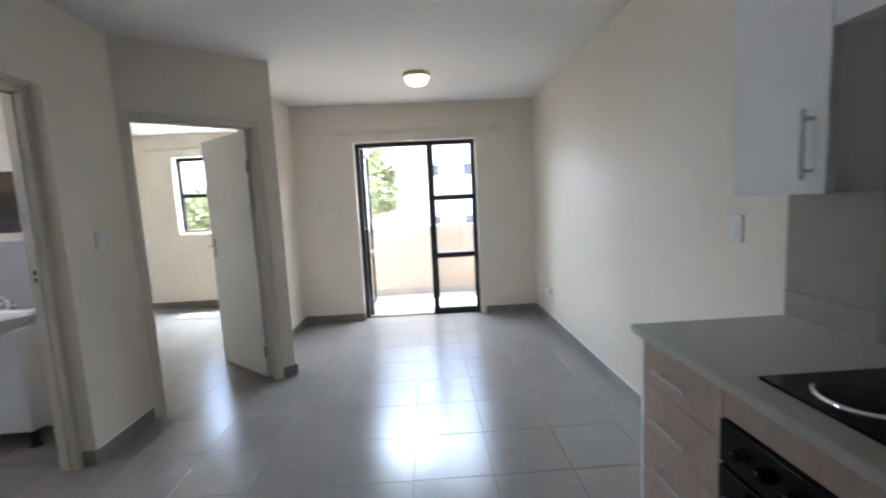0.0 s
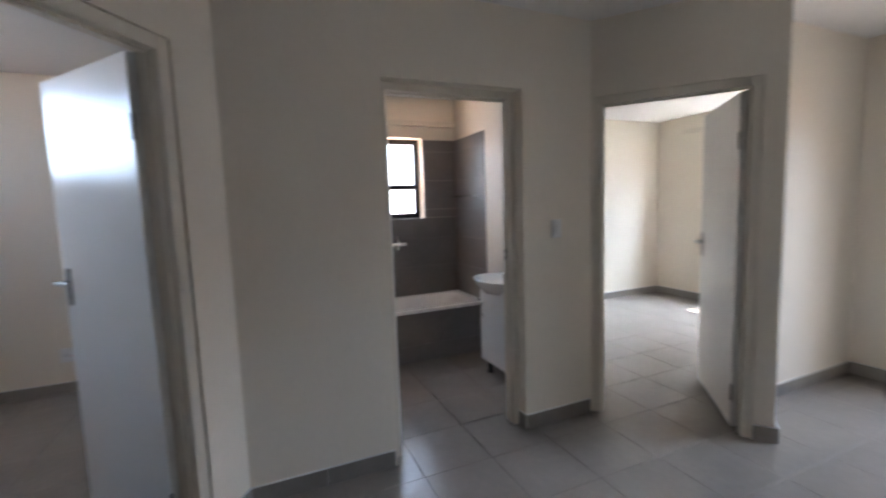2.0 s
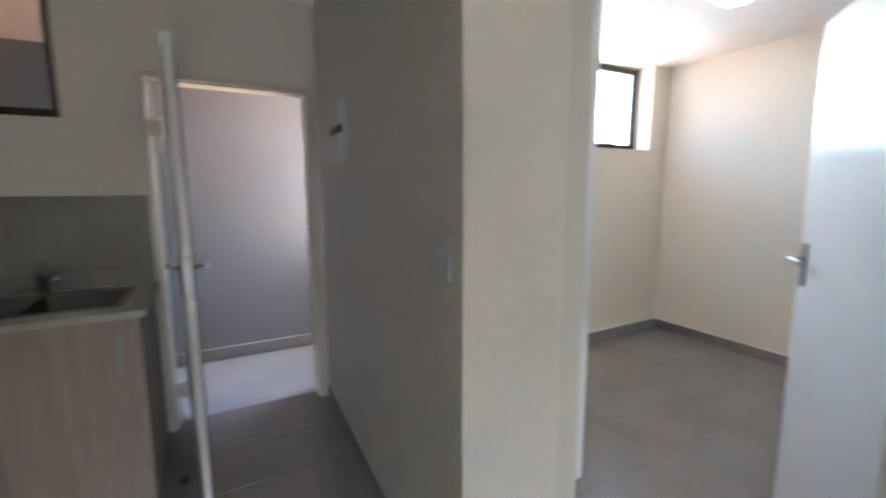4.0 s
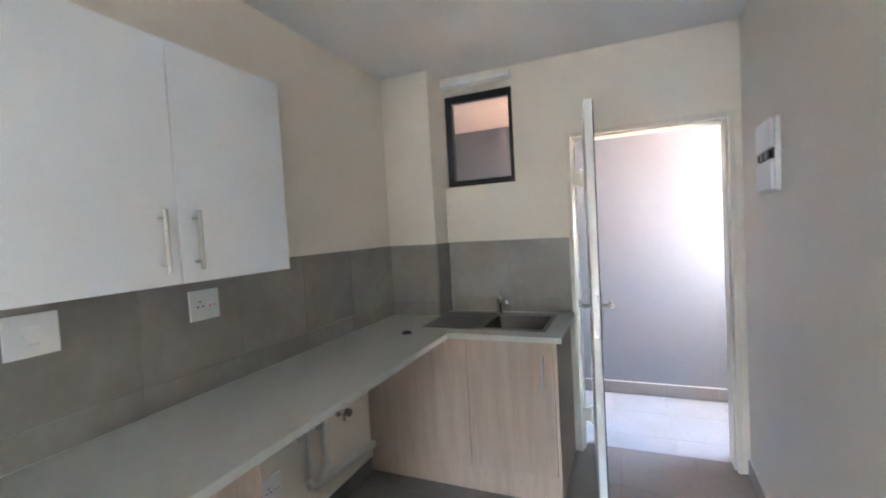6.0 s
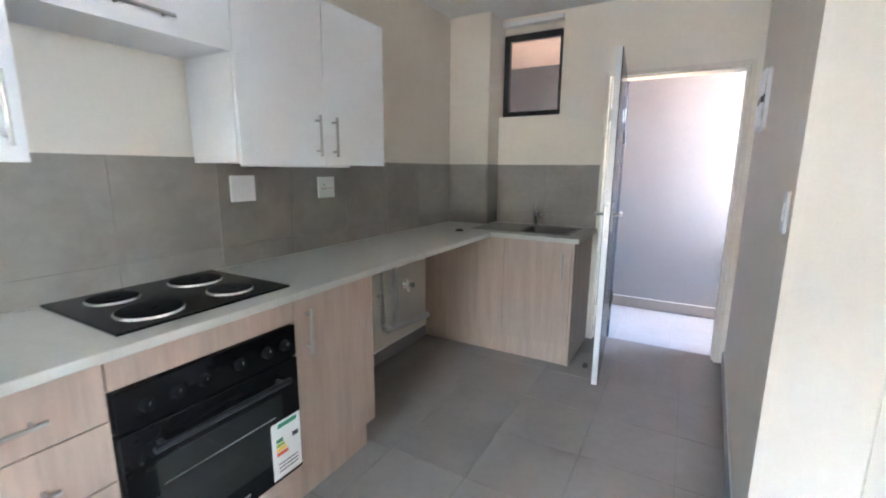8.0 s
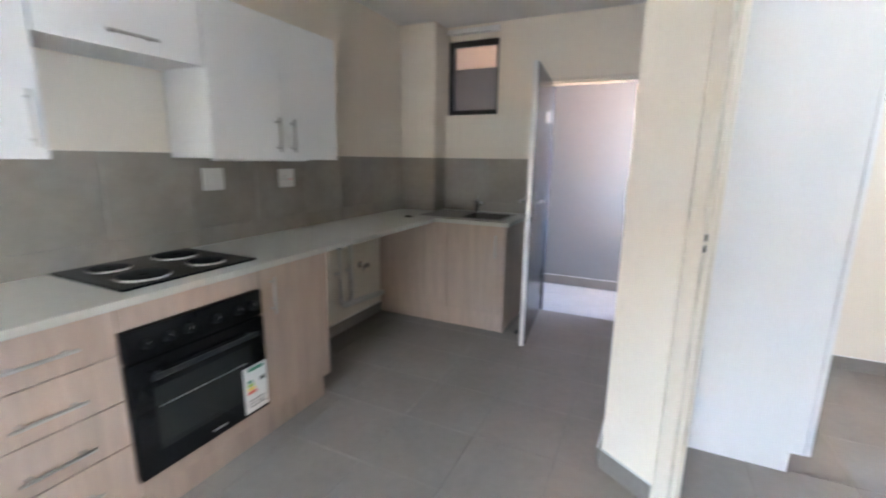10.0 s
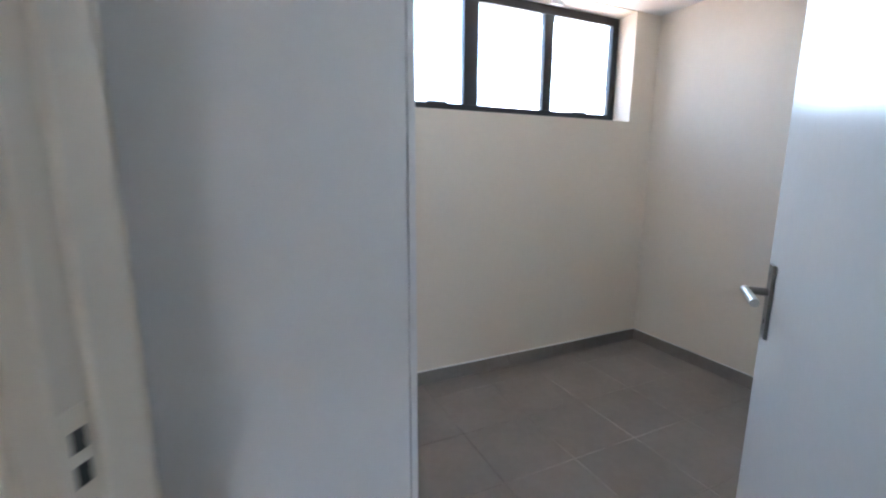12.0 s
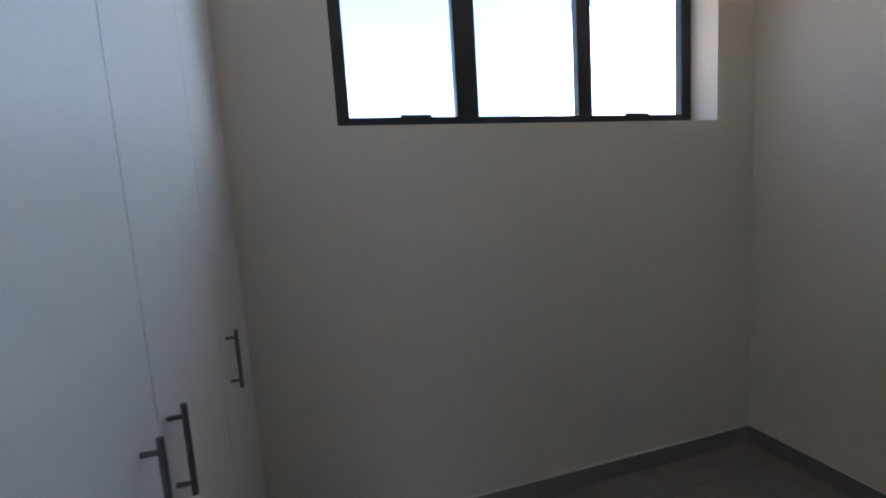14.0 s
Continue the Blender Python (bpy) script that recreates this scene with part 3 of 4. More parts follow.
# ---------- switches and sockets ----------
def plate(name, m, w, h, label, category, kind_="rocker", n=1):
    """A wall plate: local x across, z up, face to -y."""
    th = thing(name, m, label, category)
    part("plate", box(-w / 2, w / 2, -0.009, 0, -h / 2, h / 2, 0.003), PLASTIC, th)
    if kind_ == "rocker":
        for k in range(n):
            z = (k - (n - 1) / 2) * 0.032
            part("rocker", box(-0.011, 0.011, -0.013, -0.008, z - 0.013, z + 0.013, 0.0015), PLASTIC, th)
    elif kind_ == "socket":
        for x, z in ((-0.02, 0.014), (-0.031, -0.006), (-0.009, -0.006)):
            part("pin_hole", rod((x, -0.0085, z), (x, -0.0098, z), 0.004, seg=10), INK_BLACK, th)
        for x in (0.018, 0.036):
            part("rocker", box(x - 0.007, x + 0.007, -0.0125, -0.008, -0.012, 0.012, 0.0015), MELAMINE, th)
            part("indicator", box(x - 0.004, x + 0.004, -0.013, -0.0124, -0.009, -0.002), INK_RED, th, "small red indicator")
    elif kind_ == "isolator":
        part("rocker", box(-0.017, 0.017, -0.014, -0.008, -0.024, 0.024, 0.003), PLASTIC, th)
    for x in (-w / 2 + 0.008, w / 2 - 0.008):
        part("screw_cap", rod((x, -0.0085, 0), (x, -0.0105, 0), 0.0035, seg=10), PLASTIC, th)
    return th


plate("double_socket", pose(E_X - 0.009, 0.115, 1.255, 0, 0, -90), 0.125, 0.115, "white double switched socket on the splashback tiles", "socket", "socket")
plate("cooker_isolator", pose(E_X - 0.009, 0.64, 1.265, 0, 0, -90), 0.125, 0.118, "white cooker isolator plate on the splashback tiles", "switch", "isolator")
plate("light_switch", pose(BATH_X, 3.02, 1.265, 0, 0, 90), 0.072, 0.115, "white two-gang light switch beside the bathroom doorway", "switch", "rocker", 2)
plate("light_switch", pose(E_X, 2.165, 1.22, 0, 0, -90), 0.072, 0.12, "white light switch beside the kitchen", "switch", "rocker", 2)
WD = (S_END - D).normalized()
WANG = math.degrees(math.atan2(WD.y, WD.x))
ps = D + WD * 0.10
plate("light_switch", pose(ps.x, ps.y, 1.235, 0, 0, WANG + 180), 0.072, 0.13, "white light switch near the wall corner", "switch", "rocker", 2)
plate("light_switch", pose(-0.715, 0.10, 1.235, 0, 0, -90), 0.072, 0.12, "white light switch beside the wardrobe", "switch", "rocker", 1)
plate("light_switch", pose(-0.87, N_Y, 1.26), 0.075, 0.115, "white light switch beside the balcony door", "switch", "rocker", 1)
plate("wall_socket", pose(-3.86, -0.2, 0.32, 0, 0, 90), 0.115, 0.115, "white switched socket low on the bedroom wall", "socket", "socket")
plate("wall_socket", pose(E_X, 4.93, 0.36, 0, 0, -90), 0.115, 0.115, "white socket with a plug in it", "socket", "socket")
pl = thing("plug", pose(E_X - 0.012, 4.95, 0.365), "white rounded plug in the wall socket", "plug")
part("body", box(-0.05, 0.0, -0.028, 0.028, -0.03, 0.03, 0.012, seg=3), PLASTIC, pl, smooth=True)
# distribution board
pd = D + WD * 1.31
db = thing("distribution_board", pose(pd.x, pd.y, 1.725, 0, 0, WANG + 180), "white electrical distribution board with an open breaker slot", "fuse box")
part("back_box", box(-0.125, 0.125, -0.02, 0, -0.15, 0.15, 0.006), PLASTIC, db)
part("upper_cover", box(-0.12, 0.12, -0.036, -0.02, 0.025, 0.145, 0.006), PLASTIC, db)
part("lower_cover", box(-0.12, 0.12, -0.036, -0.02, -0.145, -0.02, 0.006), PLASTIC, db)
part("breaker_slot", box(-0.115, 0.115, -0.0225, -0.019, -0.019, 0.024), INK_BLACK, db, "dark slot")
for k in range(5):
    part("breaker", box(-0.10 + k * 0.04, -0.068 + k * 0.04, -0.034, -0.022, -0.016, 0.016, 0.003), DARK_STEEL if k % 2 else INK_BLACK, db)


# ---------- kitchen ----------
TOP = 0.912
FX = 1.03   # front plane of the base units
worktop = thing("worktop", pose(0, 0, 0), "pale grey laminate worktop running round the corner", "worktop")
bm = slab([0.378, 0.50, 0.84, 1.0, 1.232, E_X - 0.002], [S_Y + 0.011, -1.43, -1.355, -1.07, -0.925],
          lambda x, y: not (x > 1.232 and y < -1.355) and not (0.50 < x < 0.84 and -1.43 < y < -1.07), TOP - 0.03, TOP, 0.004)
part("sink_board", bm, WORKTOP, worktop)
part("long_board", box(1.0, E_X - 0.002, -0.924, 1.915, TOP - 0.03, TOP, 0.004), WORKTOP, worktop)


def base_unit(name, y0, y1, label):
    th = thing(name, pose(0, 0, 0), label, "kitchen cabinet")
    bm = box(FX + 0.02, E_X - 0.03, y0, y0 + 0.016, 0.14, TOP - 0.03)
    box(FX + 0.02, E_X - 0.03, y1 - 0.016, y1, 0.14, TOP - 0.03, bm=bm)
    box(FX + 0.02, E_X - 0.03, y0 + 0.016, y1 - 0.016, 0.14, 0.156, bm=bm)
    box(E_X - 0.04, E_X - 0.03, y0 + 0.016, y1 - 0.016, 0.156, TOP - 0.03, bm=bm)
    part("body", bm, WOOD, th)
    part("plinth", box(FX + 0.045, FX + 0.061, y0, y1, 0, 0.139), WOOD, th)
    return th


# drawers
du = base_unit("drawer_unit", 1.462, 1.878, "oak laminate drawer unit with four drawers")
part("end_panel", box(FX, E_X - 0.004, 1.879, 1.897, 0, TOP - 0.031, 0.001), MELAMINE, du, "white melamine end panel")
dz = [0.150, 0.372, 0.543, 0.715, TOP - 0.034]
for k in range(4):
    dr = part("drawer", box(FX, FX + 0.018, 1.464, 1.877, dz[k] + 0.002, dz[k + 1] - 0.002, 0.0012), WOOD, du)
    zz = dz[k + 1] - (0.088 if k == 3 else 0.104)
    bar_handle(dr, (FX, 1.585, zz), (FX, 1.77, zz), (-1, 0, 0))
# oven housing
ou = base_unit("oven_housing", 0.862, 1.460, "oak laminate housing round the built-in oven")
part("top_rail", box(FX, FX + 0.018, 0.864, 1.458, 0.792, TOP - 0.034, 0.001), WOOD, ou)
part("bottom_rail", box(FX, FX + 0.018, 0.864, 1.458, 0.142, 0.200, 0.001), WOOD, ou)
ov = thing("oven", pose(FX, 1.161, 0.204), "black built-in electric oven with an energy label on its door", "oven")
part("body", box(0.019, 0.46, -0.275, 0.275, 0.0, 0.57), BLACK_MATT, ov)
part("control_panel", box(-0.012, 0.0185, -0.295, 0.295, 0.465, 0.583, 0.003), BLACK_GLASS, ov)
odoor = part("door", box(-0.014, 0.018, -0.295, 0.295, 0.0, 0.458, 0.004), BLACK_GLASS, ov)
part("window", box(-0.0155, -0.0145, -0.215, 0.215, 0.09, 0.345), mat("oven_window", (0.014, 0.017, 0.017), 0.06, var=0.1, coat=0.4), odoor, "dark grey viewing window")
part("rack_line", box(-0.0165, -0.0156, -0.18, 0.20, 0.262, 0.267), STEEL, odoor, "steel rack line behind the glass")
bm = rod((-0.05, -0.23, 0.40), (-0.05, 0.23, 0.40), 0.010)
for y in (-0.2, 0.2):
    rod((-0.012, y, 0.40), (-0.05, y, 0.40), 0.008, bm)
part("handle", bm, BLACK_AL, odoor, "black bar handle", smooth=True)
part("badge", box(-0.0153, -0.0143, -0.06, 0.0, 0.032, 0.040), STEEL, odoor, "small pale maker's mark")
for k, y in enumerate((-0.24, -0.165, -0.06, 0.06, 0.14, 0.22)):
    kn = part("knob", rod((-0.012, y, 0.522), (-0.034, y, 0.522), 0.020, r2=0.016, seg=20), BLACK_MATT, ov, smooth=True)
    part("pointer", box(-0.0355, -0.0338, y - 0.001, y + 0.001, 0.526, 0.535), STEEL, kn)
el = thing("energy_label", pose(FX - 0.0165, 0.935, 0.345), "white energy label with coloured arrows stuck on the oven", "label")
part("paper", box(-0.0008, 0.0008, -0.062, 0.068, -0.125, 0.10), PAPER, el)
part("header", box(-0.0016, -0.0009, -0.045, 0.04, 0.075, 0.092), INK_GREEN, el)
for k, (c, wd) in enumerate(((INK_GREEN, 0.03), (INK_LIME, 0.036), (INK_YELLOW, 0.043), (INK_RED, 0.05))):
    part("arrow", box(-0.0016, -0.0009, 0.05 - wd, 0.05, 0.02 - k * 0.018, 0.034 - k * 0.018), c, el)
part("rating", box(-0.0016, -0.0009, -0.05, -0.022, 0.012, 0.03), INK_BLACK, el)
for z in (-0.07, -0.085, -0.10):
    part("text_line", box(-0.0016, -0.0009, -0.045, 0.045, z, z + 0.004), INK_BLACK, el)
# single door unit
cu = base_unit("base_cabinet", 0.412, 0.860, "oak laminate base cabinet with one closed door")
part("end_panel", box(FX + 0.02, E_X - 0.004, 0.394, 0.411, 0.14, TOP - 0.031, 0.001), WOOD, cu)
dd = part("door", box(FX, FX + 0.018, 0.396, 0.858, 0.150, TOP - 0.034, 0.0012), WOOD, cu)
bar_handle(dd, (FX, 0.80, 0.650), (FX, 0.80, 0.830), (-1, 0, 0))
# hob
hb = thing("hob", pose(1.322, 1.115, TOP), "black electric hob with four solid hotplates", "hob")
part("plate", box(-0.245, 0.245, -0.29, 0.29, 0.0, 0.010, 0.004), BLACK_GLASS, hb)
for x, y, r in ((-0.115, 0.14, 0.09), (0.115, 0.14, 0.0725), (0.115, -0.14, 0.09), (-0.115, -0.13, 0.0725)):
    pt = part("hotplate", lathe([(0, 0.022), (0.018, 0.022), (0.02, 0.019), (r - 0.006, 0.019), (r, 0.017), (r, 0.010), (0, 0.010)], at=(x, y, 0)), BLACK_MATT, hb, smooth=True)
    part("rim", lathe([(r + 0.001, 0.0165), (r + 0.006, 0.013), (r + 0.007, 0.010), (r + 0.001, 0.010), (r + 0.001, 0.0165)], at=(x, y, 0), seg=40), CHROME, pt, "shiny steel rim", smooth=True)
# sink unit
FY = -0.962
su = thing("sink_cabinet", pose(0, 0, 0), "oak laminate corner cabinet under the sink", "kitchen cabinet")
part("end_panel", box(0.41, 0.427, S_Y + 0.004, FY, 0, TOP - 0.031, 0.001), WOOD, su)
sd = part("door", box(0.429, 0.908, FY - 0.018, FY, 0.150, TOP - 0.034, 0.0012), WOOD, su)
bar_handle(sd, (0.482, FY, 0.63), (0.482, FY, 0.81), (0, 1, 0))
part("filler_panel", box(0.911, E_X - 0.004, FY - 0.018, FY, 0.150, TOP - 0.034, 0.0012), WOOD, su)
part("plinth", box(0.428, E_X - 0.004, FY - 0.032, FY - 0.014, 0, 0.145), WOOD, su)
part("body", box(0.43, 1.22, S_Y + 0.01, FY - 0.024, 0.155, 0.17), WOOD, su)
# sink
sk = thing("sink", pose(0, 0, TOP), "inset stainless steel sink with a drainer", "sink")
bm = slab([0.475, 0.50, 0.84, 1.215], [-1.50, -1.43, -1.07, -1.035], lambda x, y: not (0.50 < x < 0.84 and -1.43 < y < -1.07), 0.0005, 0.004, 0.002)
part("deck", bm, DECK_STEEL, sk)
bm = bmesh.new()
r0 = [(0.50, -1.43), (0.84, -1.43), (0.84, -1.07), (0.50, -1.07)]
top = [bm.verts.new((x, y, 0.003)) for x, y in r0]
low = [bm.verts.new((x + (0.025 if x < 0.6 else -0.025), y + (0.025 if y < -1.2 else -0.025), -0.15)) for x, y in r0]
for k in range(4):
    bm.faces.new((top[k], top[(k + 1) % 4], low[(k + 1) % 4], low[k]))
bm.faces.new(low)
bmesh.ops.bevel(bm, geom=[e for e in bm.edges if len(e.link_faces) == 2], offset=0.02, segments=3, affect="EDGES", profile=0.5)
bmesh.ops.solidify(bm, geom=bm.faces[:], thickness=0.001)
part("bowl", bm, BOWL_SHADE_STEEL, sk, smooth=True)
part("waste", lathe([(0, -0.146), (0.03, -0.146), (0.035, -0.148), (0.035, -0.149)], at=(0.67, -1.25, 0)), CHROME, sk, smooth=True)
for k in range(7):
    y = -1.40 + k * 0.05
    part("drainer_rib", box(0.90, 1.18, y, y + 0.012, 0.004, 0.0065, 0.001), DECK_STEEL, sk)
tp = thing("tap", pose(0.845, -1.465, TOP + 0.004), "chrome single-lever mixer tap", "tap")
part("body", lathe([(0, 0), (0.027, 0), (0.027, 0.008), (0.022, 0.012), (0.021, 0.085), (0.024, 0.09), (0.022, 0.12), (0, 0.125)], seg=24), CHROME, tp, smooth=True)
part("spout", tube([(-0.005, 0.01, 0.075), (-0.03, 0.04, 0.10), (-0.06, 0.085, 0.115), (-0.08, 0.12, 0.105), (-0.086, 0.13, 0.085)], 0.011), CHROME, tp, smooth=True)
part("lever", tube([(0, 0, 0.118), (0.005, -0.015, 0.135), (0.012, -0.04, 0.16)], 0.007), CHROME, tp, smooth=True)
gr = thing("cable_grommet", pose(1.235, -0.88, TOP), "small black plastic grommet on the worktop", "grommet")
part("cap", lathe([(0, 0.012), (0.02, 0.012), (0.028, 0.006), (0.03, 0)], seg=20), RUBBER, gr, smooth=True)

# wall cabinets
UX = 1.278


def wall_unit(name, y0, y1, z0, z1, doors, label, lift=False):
    th = thing(name, pose(0, 0, 0), label, "wall cabinet")
    part("body", box(UX + 0.019, E_X - 0.004, y0, y1, z0, z1, 0.001), MELAMINE, th)
    for a, b, hy in doors:
        d = part("door", box(UX, UX + 0.0175, a + 0.0012, b - 0.0012, z0 - 0.004, z1, 0.0012), MELAMINE, th)
        if lift:
            bar_handle(d, (UX, (a + b) / 2 - 0.09, z0 + 0.05), (UX, (a + b) / 2 + 0.09, z0 + 0.05), (-1, 0, 0))
        else:
            bar_handle(d, (UX, hy, z0 + 0.035), (UX, hy, z0 + 0.215), (-1, 0, 0))
    return th


wall_unit("wall_cabinet_pair", -0.042, 0.849, 1.377, 2.09, [(-0.042, 0.403, 0.353), (0.403, 0.849, 0.458)], "white two-door wall cabinet with steel bar handles")
wall_unit("hood_cabinet", 0.851, 1.452, 1.777, 2.09, [(0.851, 1.452, 0)], "short white lift-up wall cabinet above the hob", lift=True)
wall_unit("wall_cabinet_single", 1.454, 1.785, 1.372, 2.09, [(1.454, 1.785, 1.495)], "white single-door wall cabinet with steel handle")
bt = thing("light_batten", pose(1.42, 0.42, 1.377), "slim white strip light under the wall cabinet", "strip light")
part("housing", box(-0.02, 0.02, -0.32, 0.32, -0.014, 0, 0.004), PLASTIC, bt)

# plumbing in the open bay
pb = thing("waste_pipe", pose(E_X - 0.035, 0, 0), "white plastic waste and supply pipes in the open bay", "pipe")
part("riser", tube([(0, -0.36, 0.72), (0, -0.36, 0.30), (-0.005, -0.365, 0.255), (0, -0.40, 0.235), (0, -0.44, 0.235)], 0.022), PIPE, pb, smooth=True)
part("riser", tube([(0, -0.50, 0.78), (0, -0.50, 0.30), (0, -0.49, 0.26), (0, -0.46, 0.238)], 0.020), PIPE, pb, smooth=True)
part("run", tube([(-0.002, -0.40, 0.232), (-0.002, -0.94, 0.19)], 0.024), PIPE, pb, smooth=True)
for y, z in ((-0.36, 0.5), (-0.50, 0.5)):
    part("bracket", box(0.012, 0.034, y - 0.03, y + 0.03, z - 0.012, z + 0.012, 0.003), PIPE, pb)
for y in (-0.36, -0.50):
    part("cap", rod((0, y, 0.70 if y > -0.4 else 0.76), (0, y, 0.735 if y > -0.4 else 0.795), 0.026), RUBBER, pb, smooth=True)
vl = thing("stop_valve", pose(E_X, -0.66, 0.51), "chrome stop valve on the wall", "valve")
part("rosette", rod((-0.001, 0, 0), (-0.01, 0, 0), 0.032), CHROME, vl, smooth=True)
part("body", rod((-0.01, 0, 0), (-0.06, 0, 0), 0.012), CHROME, vl, smooth=True)
part("knob", rod((-0.06, 0, 0), (-0.085, 0, 0), 0.021, seg=10), DARK_STEEL, vl, smooth=True)
part("outlet", rod((-0.04, 0, 0), (-0.04, 0, -0.05), 0.010), CHROME, vl, smooth=True)
plate("wall_socket", pose(E_X, -0.15, 0.36, 0, 0, -90), 0.115, 0.115, "white socket in the open bay under the worktop", "socket", "socket")
dst = thing("door_stop", pose(0.30, -1.02, 0), "small black rubber door stop on the floor", "door stop")
part("body", lathe([(0, 0.028), (0.014, 0.027), (0.018, 0.02), (0.02, 0)], seg=16), RUBBER, dst, smooth=True)

# ---------- wardrobe ----------
WX = -1.305
wd = thing("wardrobe", pose(0, 0, 0), "tall white built-in wardrobe with three doors", "wardrobe")
part("side_panel", slab([-0.598, WX + 0.05, WX], [0.0, 0.10, H - 0.006], lambda x, z: not (x < WX + 0.05 and z < 0.10), 0, 0.018), MELAMINE, wd)
sp = wd.children[0]
sp.matrix_basis = pose(0, -0.012, 0, 90, 0, 0)
part("body", box(WX + 0.002, -0.60, -1.446, -0.044, 0.10, H - 0.006), MELAMINE, wd)
part("plinth", box(WX + 0.05, WX + 0.066, -1.446, -0.044, 0, 0.099), MELAMINE, wd)
for y0, y1, hy in ((-0.545, -0.0125, -0.462), (-1.01, -0.545, -0.588), (-1.446, -1.01, -1.11)):
    d = part("door", box(WX - 0.025, WX - 0.005, y0 + 0.0015, y1 - 0.0015, 0.10, H - 0.008, 0.0012), MELAMINE, wd)
    bar_handle(d, (WX - 0.025, hy, 0.925), (WX - 0.025, hy, 1.11), (-1, 0, 0), DARK_STEEL)

# ---------- bathroom ----------
tb = thing("bathtub", pose(0, 0, 0), "white bathtub behind a grey tiled apron", "bathtub")
bm = bmesh.new()
TX0, TX1, TY0, TY1, TZ = -3.74, -3.10, 1.61, 3.285, 0.50


def ring(x0, x1, y0, y1, z, r, n=6):
    vs = []
    for cx, cy, a0 in ((x1 - r, y1 - r, 0), (x0 + r, y1 - r, 90), (x0 + r, y0 + r, 180), (x1 - r, y0 + r, 270)):
        for k in range(n):
            a = radians(a0 + 90 * k / (n - 1))
            vs.append(bm.verts.new((cx + r * math.cos(a), cy + r * math.sin(a), z)))
    return vs


rings = [ring(TX0, TX1, TY0, TY1, TZ - 0.035, 0.02), ring(TX0, TX1, TY0, TY1, TZ - 0.006, 0.02), ring(TX0 + 0.006, TX1 - 0.006, TY0 + 0.006, TY1 - 0.006, TZ, 0.02),
         ring(TX0 + 0.06, TX1 - 0.06, TY0 + 0.07, TY1 - 0.07, TZ, 0.10), ring(TX0 + 0.075, TX1 - 0.075, TY0 + 0.09, TY1 - 0.09, TZ - 0.03, 0.10),
         ring(TX0 + 0.11, TX1 - 0.11, TY0 + 0.16, TY1 - 0.2, TZ - 0.34, 0.10), ring(TX0 + 0.16, TX1 - 0.16, TY0 + 0.22, TY1 - 0.28, TZ - 0.38, 0.08)]
for u, v in zip(rings, rings[1:]):
    for k in range(len(u)):
        bm.faces.new((u[k], u[(k + 1) % len(u)], v[(k + 1) % len(v)], v[k]))
bm.faces.new(rings[-1])
part("tub", bm, PORCELAIN, tb, smooth=True)
apron = part("apron", box(TX1 - 0.06, TX1 - 0.028, TY0 - 0.008, TY1 + 0.012, 0, TZ - 0.036), GROUT, tb)
so = thing("bath_plug", pose(-3.13, 3.24, TZ), "small black bath plug on the tub rim", "plug")
part("body", lathe([(0, 0.03), (0.016, 0.028), (0.02, 0.012), (0.022, 0)], seg=16), RUBBER, so, smooth=True)
# bath mixer on the tiled wall
bmx = thing("bath_mixer", pose(-3.741, 2.585, 1.05), "chrome bath mixer on the grey tiled wall", "tap")
part("body", rod((0.045, -0.075, 0), (0.045, 0.05, 0), 0.021), CHROME, bmx, smooth=True)
for y in (-0.06, 0.04):
    part("inlet", rod((0, y, 0), (0.045, y, 0), 0.016), CHROME, bmx, smooth=True)
    part("rosette", rod((0.001, y, 0), (0.009, y, 0), 0.032), CHROME, bmx, smooth=True)
part("tap_handle", lathe([(0, 0.05), (0.016, 0.05), (0.02, 0.042), (0.018, 0.006), (0.012, 0)], at=(0.045, 0, 0), seg=16), CHROME, bmx, smooth=True).matrix_basis = pose(0, 0.06, 0.0) @ pose(0.045, 0, 0, -90, 0, 0) @ pose(-0.045, 0, 0)
part("diverter", lathe([(0, 0.062), (0.013, 0.062), (0.015, 0.055), (0.009, 0.03), (0.009, 0)], at=(0.045, 0.02, 0.018), seg=16), CHROME, bmx, smooth=True)
part("spout", tube([(0.05, -0.01, -0.01), (0.09, -0.01, -0.012), (0.13, -0.01, -0.02), (0.145, -0.01, -0.05)], 0.013), CHROME, bmx, smooth=True)
# towel rail
tr = thing("towel_rail", pose(0, 3.2905, 1.523), "chrome towel rail over the bath", "towel rail")
part("bar", rod((-3.70, -0.06, 0), (-3.17, -0.06, 0), 0.008), CHROME, tr, smooth=True)
for x in (-3.68, -3.19):
    bm = box(x - 0.02, x + 0.02, -0.012, 0, -0.022, 0.022, 0.003)
    rod((x, -0.01, 0), (x, -0.068, 0), 0.011, bm)
    part("mount", bm, CHROME, tr, smooth=True)
# vanity
vn = thing("vanity_unit", pose(0, 0, 0), "white vanity cabinet on short black feet", "vanity")
VX0, VX1, VY0, VY1 = -2.655, -2.205, 2.985, 3.285
part("body", box(VX0, VX1, VY0 + 0.018, VY1, 0.12, 0.76, 0.002), MELAMINE, vn)
vd = part("door", box(VX0 + 0.002, VX1 - 0.002, VY0, VY0 + 0.017, 0.122, 0.745, 0.002), MELAMINE, vn)
part("handle", tube([(VX0 + 0.055, VY0 + 0.001, 0.50), (VX0 + 0.055, VY0 - 0.022, 0.515), (VX0 + 0.055, VY0 - 0.028, 0.56), (VX0 + 0.055, VY0 - 0.022, 0.605), (VX0 + 0.055, VY0 + 0.001, 0.62)], 0.006), DARK_STEEL, vd, "bowed steel handle", smooth=True)
